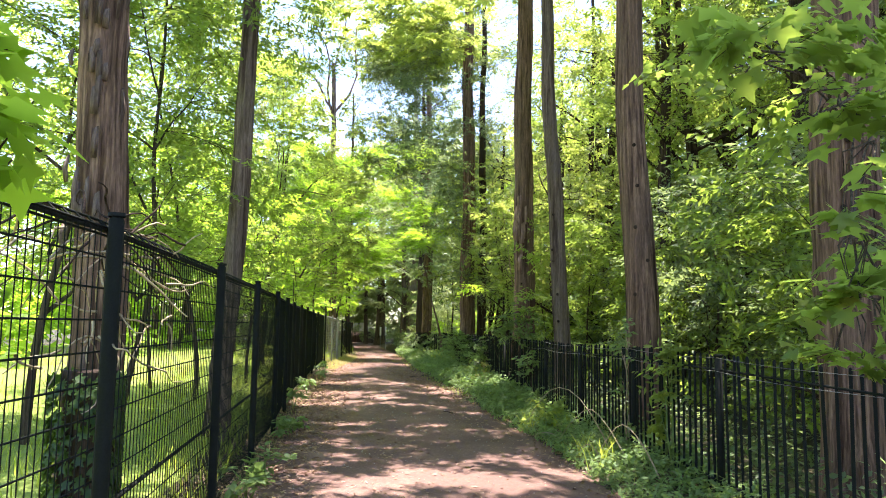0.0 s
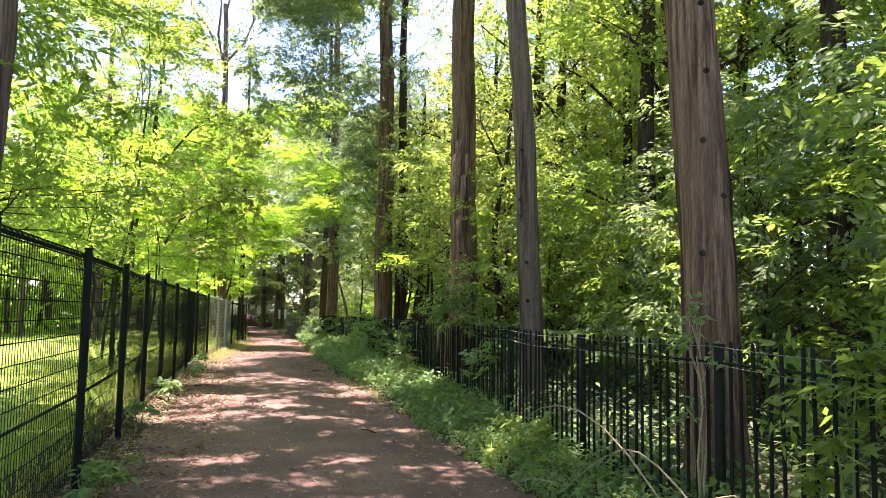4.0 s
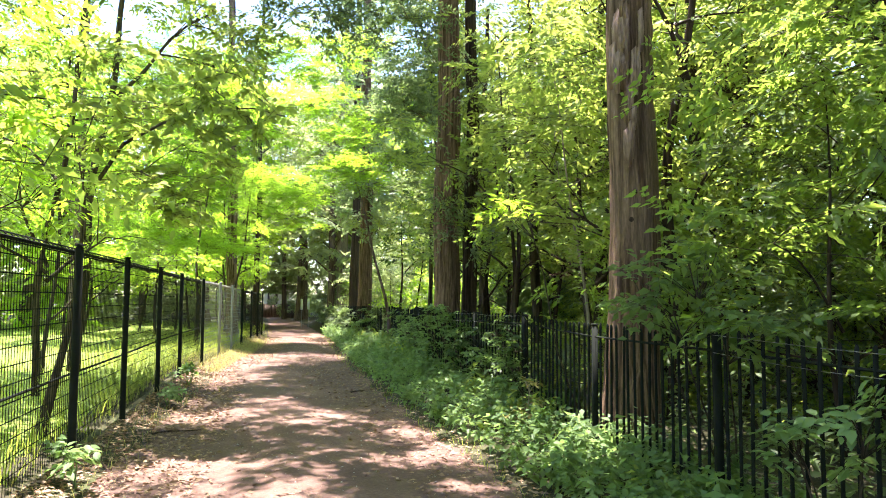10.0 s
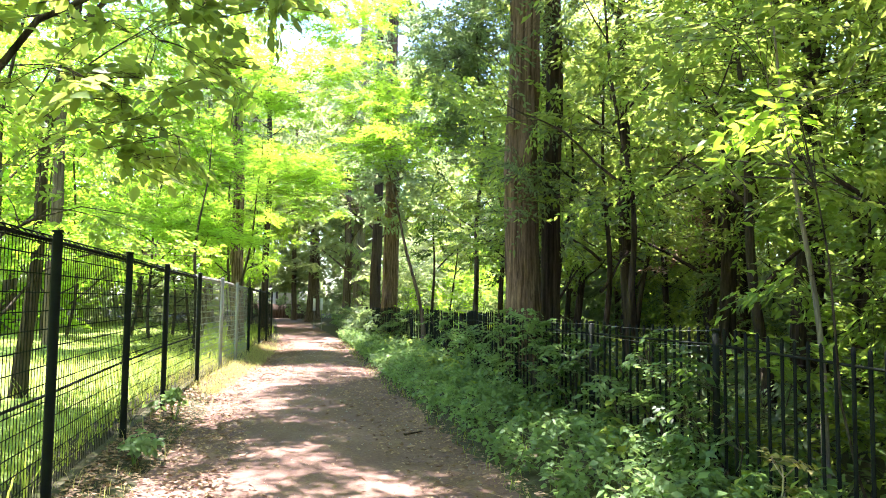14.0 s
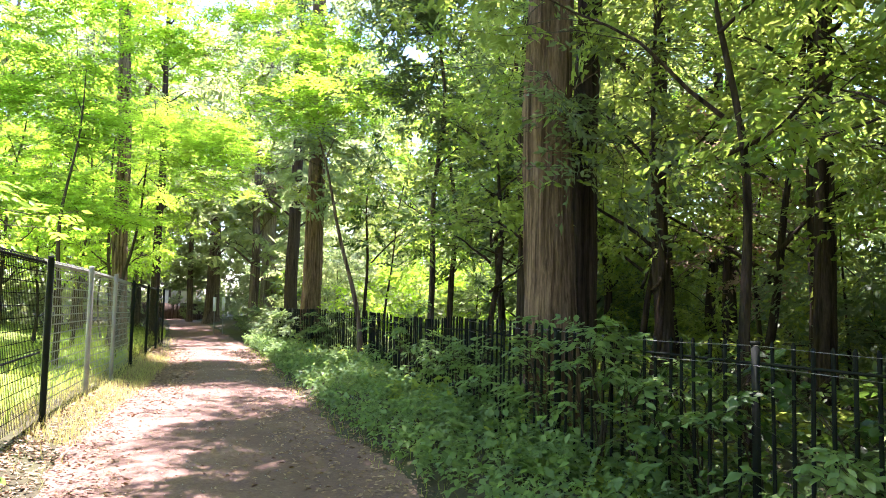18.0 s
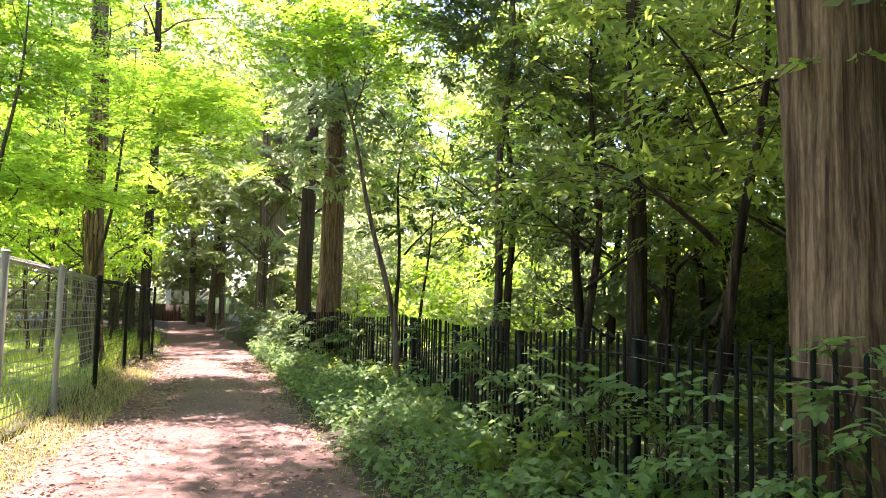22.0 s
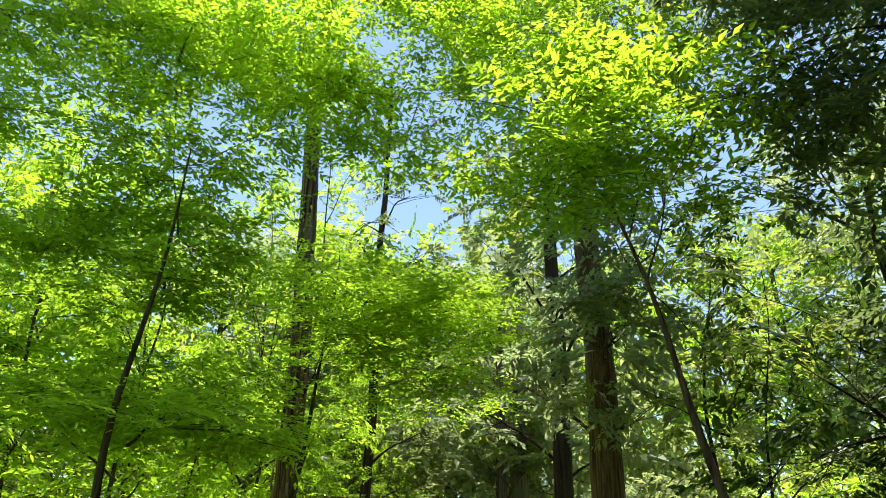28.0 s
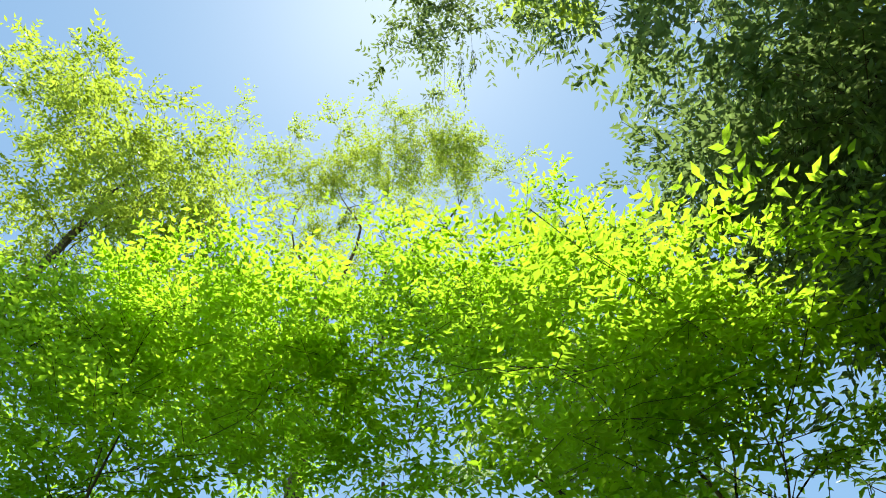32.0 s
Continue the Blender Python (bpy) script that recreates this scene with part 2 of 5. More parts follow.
def tube(points, radii, sides=6):
    """Rings of corners round a line of points: places and four-cornered faces."""
    p, r = np.asarray(points, float), np.asarray(radii, float)
    d = unit(np.gradient(p, axis=0))
    ref = np.where(np.abs(d[:, 2:3]) > 0.9, np.array([[1.0, 0, 0]]), np.array([[0, 0, 1.0]]))
    u = unit(np.cross(d, ref))
    w = np.cross(d, u)
    a = np.linspace(0, 2 * np.pi, sides, endpoint=False)
    v = p[:, None] + r[:, None, None] * (u[:, None] * np.cos(a)[None, :, None] + w[:, None] * np.sin(a)[None, :, None])
    i = np.arange(len(p) - 1)[:, None] * sides
    j = np.arange(sides)[None]
    k = (j + 1) % sides
    f = np.stack([i + j, i + k, i + sides + k, i + sides + j], -1).reshape(-1, 4)
    return v.reshape(-1, 3), f


def joined(pieces):
    vs, fs, n = [], [], 0
    for v, f in pieces:
        vs.append(v)
        fs.append(np.asarray(f) + n)
        n += len(v)
    return np.concatenate(vs), np.concatenate(fs)


def box(x0, x1, y0, y1, z0, z1):
    v = np.array([(x, y, z) for x in (x0, x1) for y in (y0, y1) for z in (z0, z1)], float)
    f = np.array([(0, 1, 3, 2), (4, 6, 7, 5), (0, 4, 5, 1), (2, 3, 7, 6), (0, 2, 6, 4), (1, 5, 7, 3)])
    return v, f


def bar(a, b, half):
    """A square rod from a to b."""
    return tube([a, b], [half * 1.414] * 2, 4)


# leaf outlines: along, across, up; then triangles
OVATE = (np.array([(0, 0, 0), (0.38, 0.29, 0.07), (0.38, -0.29, 0.07), (0.5, 0, 0.0), (1.0, 0, -0.1)]),
         np.array([(0, 3, 1), (0, 2, 3), (3, 4, 1), (3, 2, 4)]))
SLIM = (np.array([(0, 0, 0), (0.42, 0.215, 0.05), (0.42, -0.215, 0.05), (1.05, 0, -0.08)]), np.array([(0, 3, 1), (0, 2, 3)]))
ROUND = (np.array([(0, 0, 0), (0.16, 0.19, 0.03), (0.48, 0.29, 0.05), (0.8, 0.16, 0.01), (1.0, 0, -0.1), (0.8, -0.16, 0.01), (0.48, -0.29, 0.05), (0.16, -0.19, 0.03), (0.5, 0, -0.02)]),
         np.array([(k, (k + 1) % 8, 8) for k in range(8)]))
DART = (np.array([(0, 0, 0), (0.5, 0.34, 0.05), (1.0, -0.12, -0.05)]), np.array([(0, 2, 1)]))
LANCE = (np.array([(0, 0, 0), (0.28, 0.15, 0.04), (0.28, -0.15, 0.04), (0.62, 0.13, 0.02), (0.62, -0.13, 0.02), (1.0, 0, -0.1)]),
         np.array([(0, 2, 1), (1, 2, 4), (1, 4, 3), (3, 4, 5)]))
BLADE = (np.array([(0, 0.02, 0), (0, -0.02, 0), (0.55, 0.016, 0.06), (0.55, -0.016, 0.06), (1.0, 0, -0.06)]), np.array([(0, 1, 3), (0, 3, 2), (2, 3, 4)]))
LOBED = (np.array([(0, 0, 0), (0.05, 0.42, 0.02), (0.32, 0.22, 0.03), (0.55, 0.55, -0.02), (0.62, 0.17, 0.02), (1.0, 0, -0.08), (0.62, -0.17, 0.02),
                   (0.55, -0.55, -0.02), (0.32, -0.22, 0.03), (0.05, -0.42, 0.02)]),
         np.array([(0, 2, 1), (0, 4, 2), (2, 4, 3), (0, 5, 4), (0, 6, 5), (0, 8, 6), (8, 7, 6), (0, 9, 8)]))


def leaves(at, along, size, shape=SLIM, tilt=0.35, up=None):
    """Blades at those places, pointing along, faces turned up and tilted at random: places and triangles."""
    n = len(at)
    u = unit(along)
    ref = np.array([[0, 0, 1.0]]) + tilt * rng.normal(size=(n, 3)) if up is None else up + tilt * rng.normal(size=(n, 3))
    v = unit(np.cross(ref, u))
    w = np.cross(u, v)
    o, f = shape
    s = np.broadcast_to(np.asarray(size, float), (n,))[:, None, None]
    pts = at[:, None] + s * (u[:, None] * o[None, :, 0:1] + v[:, None] * o[None, :, 1:2] + w[:, None] * o[None, :, 2:3])
    faces = f[None] + (np.arange(n) * len(o))[:, None, None]
    return pts.reshape(-1, 3), faces.reshape(-1, 3)


def in_ball(n, hollow=0.3):
    d = unit(rng.normal(size=(n, 3)))
    return d * (hollow + (1 - hollow) * rng.random((n, 1)) ** 0.5)


def sprays(centre, radius, twigs, per, length, size, flat=0.25, droop=0.15, shape=SLIM, tilt=0.35, hang=1.0, fan=4):
    """Leafy twigs that fill an ellipsoid: fans of twigs from one joint, each with leaves on both sides, all lying in the fan's plane."""
    c, r = np.asarray(centre, float), np.asarray(radius, float)
    fans = max(2, int(round(twigs / fan)))
    rel = in_ball(fans)
    out = rel.copy()
    out[:, 2] *= flat
    out = unit(out + 0.5 * rng.normal(size=(fans, 3)) * np.array([1, 1, flat]))
    up = unit(np.array([[0, 0, 1.0]]) + tilt * 0.7 * rng.normal(size=(fans, 3)))
    across = unit(np.cross(up, out))
    turn = (np.linspace(-0.95, 0.95, fan)[None] + 0.2 * rng.normal(size=(fans, fan)))[..., None]
    out = (out[:, None] * np.cos(turn) + across[:, None] * np.sin(turn)).reshape(-1, 3)
    up = np.repeat(up, fan, 0)
    start = np.repeat(c + rel * r, fan, 0) + 0.04 * length * rng.normal(size=(fans * fan, 3))
    n = len(start)
    k = np.arange(per)
    s = (k + 0.4 * rng.random((n, per))) / per
    ln = length * (0.5 + 0.6 * rng.random((n, 1)))
    pos = start[:, None] + out[:, None] * (s * ln)[..., None]
    pos[..., 2] -= droop * (s * ln) ** 1.6
    pos += 0.015 * rng.normal(size=pos.shape)
    side = unit(np.cross(out, up))
    sign = np.where(k % 2 == 0, 1.0, -1.0)
    al = out[:, None] * 0.7 + side[:, None] * (sign[None, :, None] * (0.7 + 0.3 * rng.random((n, per, 1))))
    al[..., 2] -= hang * (0.12 + 0.25 * rng.random((n, per)))
    sz = size * (0.6 + 0.7 * rng.random((n, per)))
    v, f = leaves(pos.reshape(-1, 3), al.reshape(-1, 3), sz.ravel(), shape, 0.45 * tilt + 0.1, np.repeat(up, per, 0))
    return v, f, start, pos[:, -1]


def bent(a, b, sag=0.1, n=7, wob=0.04):
    """A line of points from a to b that wanders a little."""
    a, b = np.asarray(a, float), np.asarray(b, float)
    s = np.linspace(0, 1, n)[:, None]
    ln = np.linalg.norm(b - a)
    p = a + (b - a) * s + np.array([0, 0, 1.0]) * (sag * ln * np.sin(np.pi * s))
    p = p + wob * ln * rng.normal(size=p.shape) * np.sin(np.pi * s) * 0.9
    if n > 5:
        for k in range(2):
            p[1:-1] = 0.25 * p[:-2] + 0.5 * p[1:-1] + 0.25 * p[2:]
    return p


def trunk_mesh(name, x, y, z0, top, r0, r1, mat, lean=(0, 0), flare=0.35, sides=26, ridge=0.05, step=0.22):
    """A tapered trunk with a flared foot and furrowed bark; lean: how far the top stands off."""
    n = max(6, int((top - z0) / step))
    s = np.linspace(0, 1, n)
    z = z0 + (top - z0) * s
    wander = 0.03 if r0 > 0.1 else 0.10
    cx = x + lean[0] * s + wander * (np.sin(z * 0.9 + x * 3) - np.sin(z0 * 0.9 + x * 3) + 0.4 * np.sin(z * 2.1 + y))
    cy = y + lean[1] * s + wander * (np.cos(z * 0.8 + y) - np.cos(z0 * 0.8 + y))
    r = r0 + (r1 - r0) * s + r0 * flare * np.exp(-(z - z0) / 0.35)
    a = np.linspace(0, 2 * np.pi, sides, endpoint=False)
    seed = rng.random(6) * 6.28
    rel = (np.sin(5 * a[None] + seed[0] + 0.25 * z[:, None]) * 0.4 + np.sin(11 * a[None] + seed[1] - 0.3 * z[:, None]) * 0.5
           + np.sin(3 * a[None] + seed[2]) * 0.6 * np.exp(-(z[:, None] - z0) / 0.7) * 3 + 0.55 * rng.normal(size=(n, sides)))
    rr = r[:, None] * (1 + ridge * rel)
    v = np.stack([cx[:, None] + rr * np.cos(a), cy[:, None] + rr * np.sin(a), np.repeat(z[:, None], sides, 1)], -1).reshape(-1, 3)
    i = np.arange(n - 1)[:, None] * sides
    j = np.arange(sides)[None]
    k = (j + 1) % sides
    f = np.stack([i + j, i + k, i + sides + k, i + sides + j], -1).reshape(-1, 4)
    return mesh_of(name, v, f, mat, True)


# ---- plan ----
L_FENCE = ((-10, -0.6), (3.3, -1.46), (5.5, -1.74), (7.7, -2.02), (10.0, -2.32), (14.2, -2.95), (18.1, -3.42), (20.5, -3.68), (23.5, -4.0), (29.0, -4.22), (34.8, -4.6), (44.0, -5.3), (70.0, -9.5))
R_FENCE = ((-10, 3.6), (5.0, 2.38), (8.6, 2.06), (12.2, 1.70), (16.0, 1.40), (19.0, 1.10), (22.8, 0.42), (27.0, 0.30), (31.0, 0.06), (35.0, -1.02), (40.0, -1.75), (46.0, -2.8), (70.0, -7.0))
P_LEFT = ((-10, -0.9), (6.8, -1.75), (10.3, -2.2), (16.0, -2.75), (20.0, -3.2), (24.3, -3.6), (29.0, -3.7), (34.0, -4.05), (42.0, -4.9), (70.0, -9.0))
P_RIGHT = ((-10, 2.5), (7.0, 1.62), (9.3, 1.42), (11.7, 1.05), (14.0, 0.72), (16.5, 0.28), (19.4, -0.25), (25.0, -1.02), (28.0, -1.34), (30.0, -1.5), (35.4, -2.0), (42.0, -2.75), (70.0, -7.4))


def at_y(table, y):
    return np.interp(y, [p[0] for p in table], [p[1] for p in table])


def base_height(y):
    y = np.asarray(y, float)
    return -0.012 * np.clip(y - 27, 0, 12) + 0.012 * np.clip(y - 42, 0, 12)


def ground_height(x, y):
    """Level path, a low bank on either side of it, rougher ground beyond."""
    x, y = np.asarray(x, float), np.asarray(y, float)
    off = np.maximum(at_y(P_LEFT, y) - x, x - at_y(P_RIGHT, y))
    bank = 0.15 * np.clip(off / 0.55, 0, 1) ** 1.3
    rough = np.clip(off / 1.5, 0, 1) * (0.04 * np.sin(1.7 * x + 0.6 * y) + 0.03 * np.sin(0.9 * y - 2.3 * x) + 0.02 * np.sin(4.1 * x + 3.3 * y))
    dip = np.where(off < 0, -0.035 * np.clip(-off / 0.15, 0, 1), 0)
    return base_height(y) + bank + rough + dip


def sheet(name, xs, ys, height, mat):
    X, Y = np.meshgrid(xs, ys)
    v = np.stack([X, Y, height(X, Y)], -1).reshape(-1, 3)
    nx = len(xs)
    i = (np.arange(len(ys) - 1)[:, None] * nx + np.arange(nx - 1)[None]).ravel()
    f = np.stack([i, i + 1, i + nx + 1, i + nx], -1)
    return mesh_of(name, v, f, mat, True)


gx = np.concatenate([[-3000, -400, -120], np.arange(-60, -9, 3.0), np.arange(-8, 6, 0.16), np.arange(6, 60, 3.0), [120, 400, 3000]])
gy = np.concatenate([[-3000, -300, -60], np.arange(-25, -2, 1.5), np.arange(-2, 46, 0.25), np.arange(46, 90, 2.5), [150, 400, 3000]])
ground = tagged(new("ground", sheet("ground", gx, gy, ground_height, SOIL)), "dark forest soil with moss and leaf mould beside the path", "ground", kind="structure")

ps = np.linspace(-0.02, 1.02, 46)
py = np.concatenate([np.arange(-10, 48, 0.16), np.arange(48, 70, 1.0)])
pl, pr = at_y(P_LEFT, py), at_y(P_RIGHT, py)
jl = 0.07 * np.sin(py * 2.3) + 0.05 * np.sin(py * 5.1 + 1) + 0.05 * rng.normal(size=len(py))
jr = 0.07 * np.sin(py * 1.9 + 2) + 0.05 * np.sin(py * 4.3) + 0.05 * rng.normal(size=len(py))
PX = (pl + jl - 0.05)[:, None] + (pr + jr - pl - jl + 0.1)[:, None] * ps[None]
PY = np.repeat(py[:, None], len(ps), 1)
PZ = base_height(PY) + 0.02 * np.sin(np.pi * np.clip(ps, 0, 1))[None] + 0.006 * rng.normal(size=PX.shape) + 0.012 * np.sin(PX * 3.1 + PY * 0.7)
PZ[:, 0] -= 0.05
PZ[:, -1] -= 0.05
i = (np.arange(len(py) - 1)[:, None] * len(ps) + np.arange(len(ps) - 1)[None]).ravel()
path = tagged(new("path", mesh_of("path", np.stack([PX, PY, PZ], -1).reshape(-1, 3), np.stack([i, i + 1, i + len(ps) + 1, i + len(ps)], -1), PATH, True)),
              "trodden reddish-brown earth footpath between two fences", "path", kind="structure")

# ---- fences ----


def mesh_fence_panel(a, b, top, mat, fine, wire=0.0036, gap=0.055):
    """One welded panel between two posts: upright wires, twin level wires and a folded crest."""
    a, b = np.asarray(a, float), np.asarray(b, float)
    d = b - a
    ln = np.linalg.norm(d[:2])
    za, zb = a[2], b[2]
    out = []
    for s in np.arange(0.03, ln, gap) / ln:
        p = a + d * s
        t = top[0] + (top[1] - top[0]) * s
        out.append(bar((p[0], p[1], p[2] + 0.06), (p[0], p[1], t - 0.05), 0.0019))
    side = unit(np.array([[-d[1], d[0], 0.0]]))[0]
    lev = np.arange(0.10, 1.0, fine)
    for h in lev:
        pa = np.array([a[0], a[1], za + h * (top[0] - za - 0.06)])
        pb = np.array([b[0], b[1], zb + h * (top[1] - zb - 0.06)])
        out.append(bar(pa + side * 0.006, pb + side * 0.006, wire))
    crest = [np.array([q[0], q[1], t]) for q, t in ((a, top[0]), (b, top[1]))]
    for off, up in ((0.03, -0.02), (0.03, -0.075), (0.0, -0.05)):
        out.append(bar(crest[0] + side * off + (0, 0, up), crest[1] + side * off + (0, 0, up), 0.004))
    for s in np.arange(0.03, ln, 0.112) / ln:
        p = crest[0] + (crest[1] - crest[0]) * s
        out.append(bar(p + (0, 0, -0.05), p + side * 0.035 + (0, 0, -0.015), 0.003))
    return mesh_of("mesh_panel", *joined(out), mat)


mesh_fence = thing("mesh_fence", "tall dark green welded wire mesh fence with steel posts", "fence")
grey_fence = thing("mesh_fence", "section of bare galvanised wire mesh fence, lighter than its neighbours", "fence")
post_y = [-4.5, -2.4, -0.3, 1.0, 3.05, 5.5, 7.7, 9.95, 12.1, 14.2, 16.1, 18.13, 20.3, 22.4, 24.85, 27.0, 28.95, 31.45, 34.4, 37.3, 39.8]
post_x = [float(at_y(L_FENCE, y)) for y in post_y]
post_top = [float(np.interp(y, [3, 10, 19, 27, 31, 44], [1.95, 1.93, 1.90, 1.80, 1.70, 1.58])) for y in post_y]
post_base = [float(ground_height(x, y)) for x, y in zip(post_x, post_y)]
for n, (x, y, t, z) in enumerate(zip(post_x, post_y, post_top, post_base)):
    grey = 15 <= n < 17
    own, mat = (grey_fence, GALV) if grey else (mesh_fence, BLACK_STEEL)
    v, f = joined([tube([(x + 0.045, y, z - 0.1), (x + 0.045, y, t - 0.02), (x + 0.045, y, t)], [0.032, 0.032, 0.02], 10)])
    part("post", mesh_of("post", v, f, mat, True), own)
    cap = tube([(x + 0.045, y, t - 0.004), (x + 0.045, y, t + 0.012), (x + 0.045, y, t + 0.016)], [0.037, 0.036, 0.004], 10)
    part("post_cap", mesh_of("post_cap", *cap, mat, True), own)
    if n + 1 < len(post_y):
        own, mat = (grey_fence, GALV) if 14 <= n < 17 else (mesh_fence, BLACK_STEEL)
        a, b = (x, y, z), (post_x[n + 1], post_y[n + 1], post_base[n + 1])
        part("mesh_panel", mesh_fence_panel(a, b, (t, post_top[n + 1]), mat, 0.062 if 13 < n else 0.07, 0.0046 if 13 < n < 17 else 0.0018 if n > 16 else 0.003, 0.11 if n > 13 else 0.055), own)
        if n <= 13:
            r = tube([(a[0] - 0.02, a[1], a[2] + 0.7), (b[0] - 0.02, b[1], b[2] + 0.7)], [0.011, 0.011], 8)
            part("middle_rail", mesh_of("middle_rail", *r, mat, True), own)
        r = tube([(a[0] - 0.01, a[1], t - 0.06), (b[0] - 0.01, b[1], post_top[n + 1] - 0.06)], [0.011, 0.011], 8)
        part("top_rail", mesh_of("top_rail", *r, mat, True), own)

iron_fence = thing("iron_railing", "low black iron railing of upright bars, overgrown with weeds", "fence")
RAIL_H = 1.07
steps = [4.0]
while steps[-1] < 38.5:
    steps.append(steps[-1] + 0.118)
bar_me = mesh_of("bar", *joined([tube([(0, 0, -0.05), (0, 0, RAIL_H), (0, 0, RAIL_H + 0.03), (0, 0, RAIL_H + 0.06), (0, 0, RAIL_H + 0.075)], [0.0115, 0.0115, 0.0125, 0.0115, 0.004], 6)]), BLACK_STEEL)
ipost_me = mesh_of("post", *joined([box(-0.022, 0.022, -0.022, 0.022, -0.1, RAIL_H + 0.05), box(-0.027, 0.027, -0.027, 0.027, RAIL_H + 0.05, RAIL_H + 0.07)]), BLACK_STEEL)
rail_pts = []
for k, y in enumerate(steps):
    x = float(at_y(R_FENCE, y))
    z = float(ground_height(x, y)) * 0.8 + float(base_height(y)) * 0.2 + 0.02 - 0.035 * min(1.0, max(0.0, (y - 15) / 5))
    if k % 17 == 0:
        o = part("post", ipost_me, iron_fence)
        rail_pts.append((x, y, z))
    else:
        o = part("bar", bar_me, iron_fence)
    o.location = (x + random.gauss(0, 0.003), y, z + random.gauss(0, 0.004))
    o.rotation_euler = (random.gauss(0, 0.008), random.gauss(0, 0.008), random.random())
for a, b in zip(rail_pts[:-1], rail_pts[1:]):
    for h, w in ((RAIL_H - 0.05, 0.006), (0.12, 0.009)):
        part("rail", mesh_of("rail", *joined([bar((a[0], a[1], a[2] + h), (b[0], b[1], b[2] + h), w)]), BLACK_STEEL), iron_fence)
    if a[1] < 14 or 18 < a[1] < 23:
        w = joined([tube(bent((a[0] - 0.03, a[1], a[2] + h), (b[0] - 0.03, b[1], b[2] + h), -0.012, 7, 0.004), [0.0016] * 7, 4) for h in (RAIL_H + 0.05, RAIL_H - 0.06)])
        part("slack_wire", mesh_of("slack_wire", *w, GALV), iron_fence, "loose grey wire strung along the railing")

# ---- trees ----


TRUNKS = []


def trunk_near(x, y):
    """The trunk that stands nearest to x, y, and the place of its foot."""
    return min(TRUNKS, key=lambda t: math.hypot(t[1][0] - x, t[1][1] - y))


def crown_tree(name, label, x, y, r, top, clumps, bark, leaf_mat, group="", lean=(0, 0), size=0.1, twigs=70, per=12, length=0.55, flat=0.18, droop=0.15,
               shape=SLIM, sides=26, r_top=0.35, flare=0.35, ridge=0.05, tilt=0.8, category="tree", fine=9, limb_size=1.0, forks=0, hang=1.0):
    """A tree: trunk, limbs to the clumps of its crown, twigs and leaves. A clump: x, y, z, radius across, radius up."""
    z0 = float(ground_height(x, y)) - 0.06
    own = thing(name, label, category, group, (x, y, z0))
    r_top = min(r_top, 0.12) if r < 0.07 else r_top
    inv = Matrix.Translation((-x, -y, -z0))

    def child(nm, me, kind=""):
        me.transform(inv)
        return part(nm, me, own, "", kind)
    TRUNKS.append((child("trunk", trunk_mesh("trunk", x, y, z0, top, r, r * r_top, bark, lean, flare, sides, ridge)), (x, y, z0)))
    got, twg, joints = [], [], []
    for k in range(forks):
        c = clumps[k * len(clumps) // forks]
        h = top * random.uniform(0.72, 0.97)
        q = (h - z0) / (top - z0)
        main = bent((x + lean[0] * q, y + lean[1] * q, h), c[:3], 0.05, 9, 0.12)
        joints += [(main[i], r * (0.42 - 0.04 * i)) for i in range(2, 9)]
        child("limb", mesh_of("limb", *tube(main, np.linspace(r * 0.36, r * 0.08, 9), 8), bark, True))
    for cx, cy, z, ra, ru in sorted(clumps, key=lambda p: math.hypot(p[0] - x, p[1] - y)):
        c = np.array([cx, cy, z])
        v, f, st, en = sprays(c, (ra, ra, ru), max(8, int(twigs * ra * ra * (0.4 + 0.6 * ru / ra))), per, length, size, flat, droop, shape, tilt, hang)
        got.append((v, f))
        d = math.hypot(cx - x, cy - y)
        h = max(z0 + 0.8, min(top * random.uniform(0.7, 0.98), z - 0.6 * d - 0.1))
        q = (h - z0) / (top - z0)
        a, ra0 = np.array([x + lean[0] * q, y + lean[1] * q, h]), r * (1 + (r_top - 1) * q)
        best = np.linalg.norm(c - a)
        for p, pr in joints:
            cost = 1.12 * np.linalg.norm(c - p) + 0.8 * max(0.0, p[2] - z)
            if cost < best:
                a, ra0, best = p, pr, cost
        rb = max(0.006, min(ra0 * 0.7, limb_size * (0.014 + 0.016 * math.dist(a, c))))
        limb = bent(a, c, 0.06, 7, 0.07)
        joints += [(limb[k], rb * (1 - 0.1 * k)) for k in (2, 3, 4, 5)]
        child("limb", mesh_of("limb", *tube(limb, np.linspace(rb, rb * 0.3, 7), 6), bark, True))
        for q in rng.choice(len(st), min(len(st), fine), replace=False):
            w = bent(limb[int(rng.integers(3, 7))], st[q], 0.04, 3, 0.05)
            twg.append(tube(np.vstack([w, en[q]]), np.linspace(rb * 0.3, 0.003, 4), 3))
    if got:
        child("twigwork", mesh_of("twigwork", *joined(twg), BARK_TWIG, True), "stuff")
        child("crown", mesh_of("crown", *joined(got), leaf_mat), "stuff")
    return own


def ring_clumps(x, y, n, z0, z1, out, ra, ru, seed, power=1.0):
    """n clumps wound round the foot x, y from z0 up to z1."""
    g = random.Random(seed)
    res = []
    for k in range(n):
        a = k * 2.4 + g.random()
        d = out * (0.3 + 0.7 * g.random())
        res.append((x + d * math.cos(a), y + d * math.sin(a), z0 + (z1 - z0) * ((k + g.random()) / n) ** power, ra * (0.7 + 0.6 * g.random()), ru * (0.7 + 0.6 * g.random())))
    return res


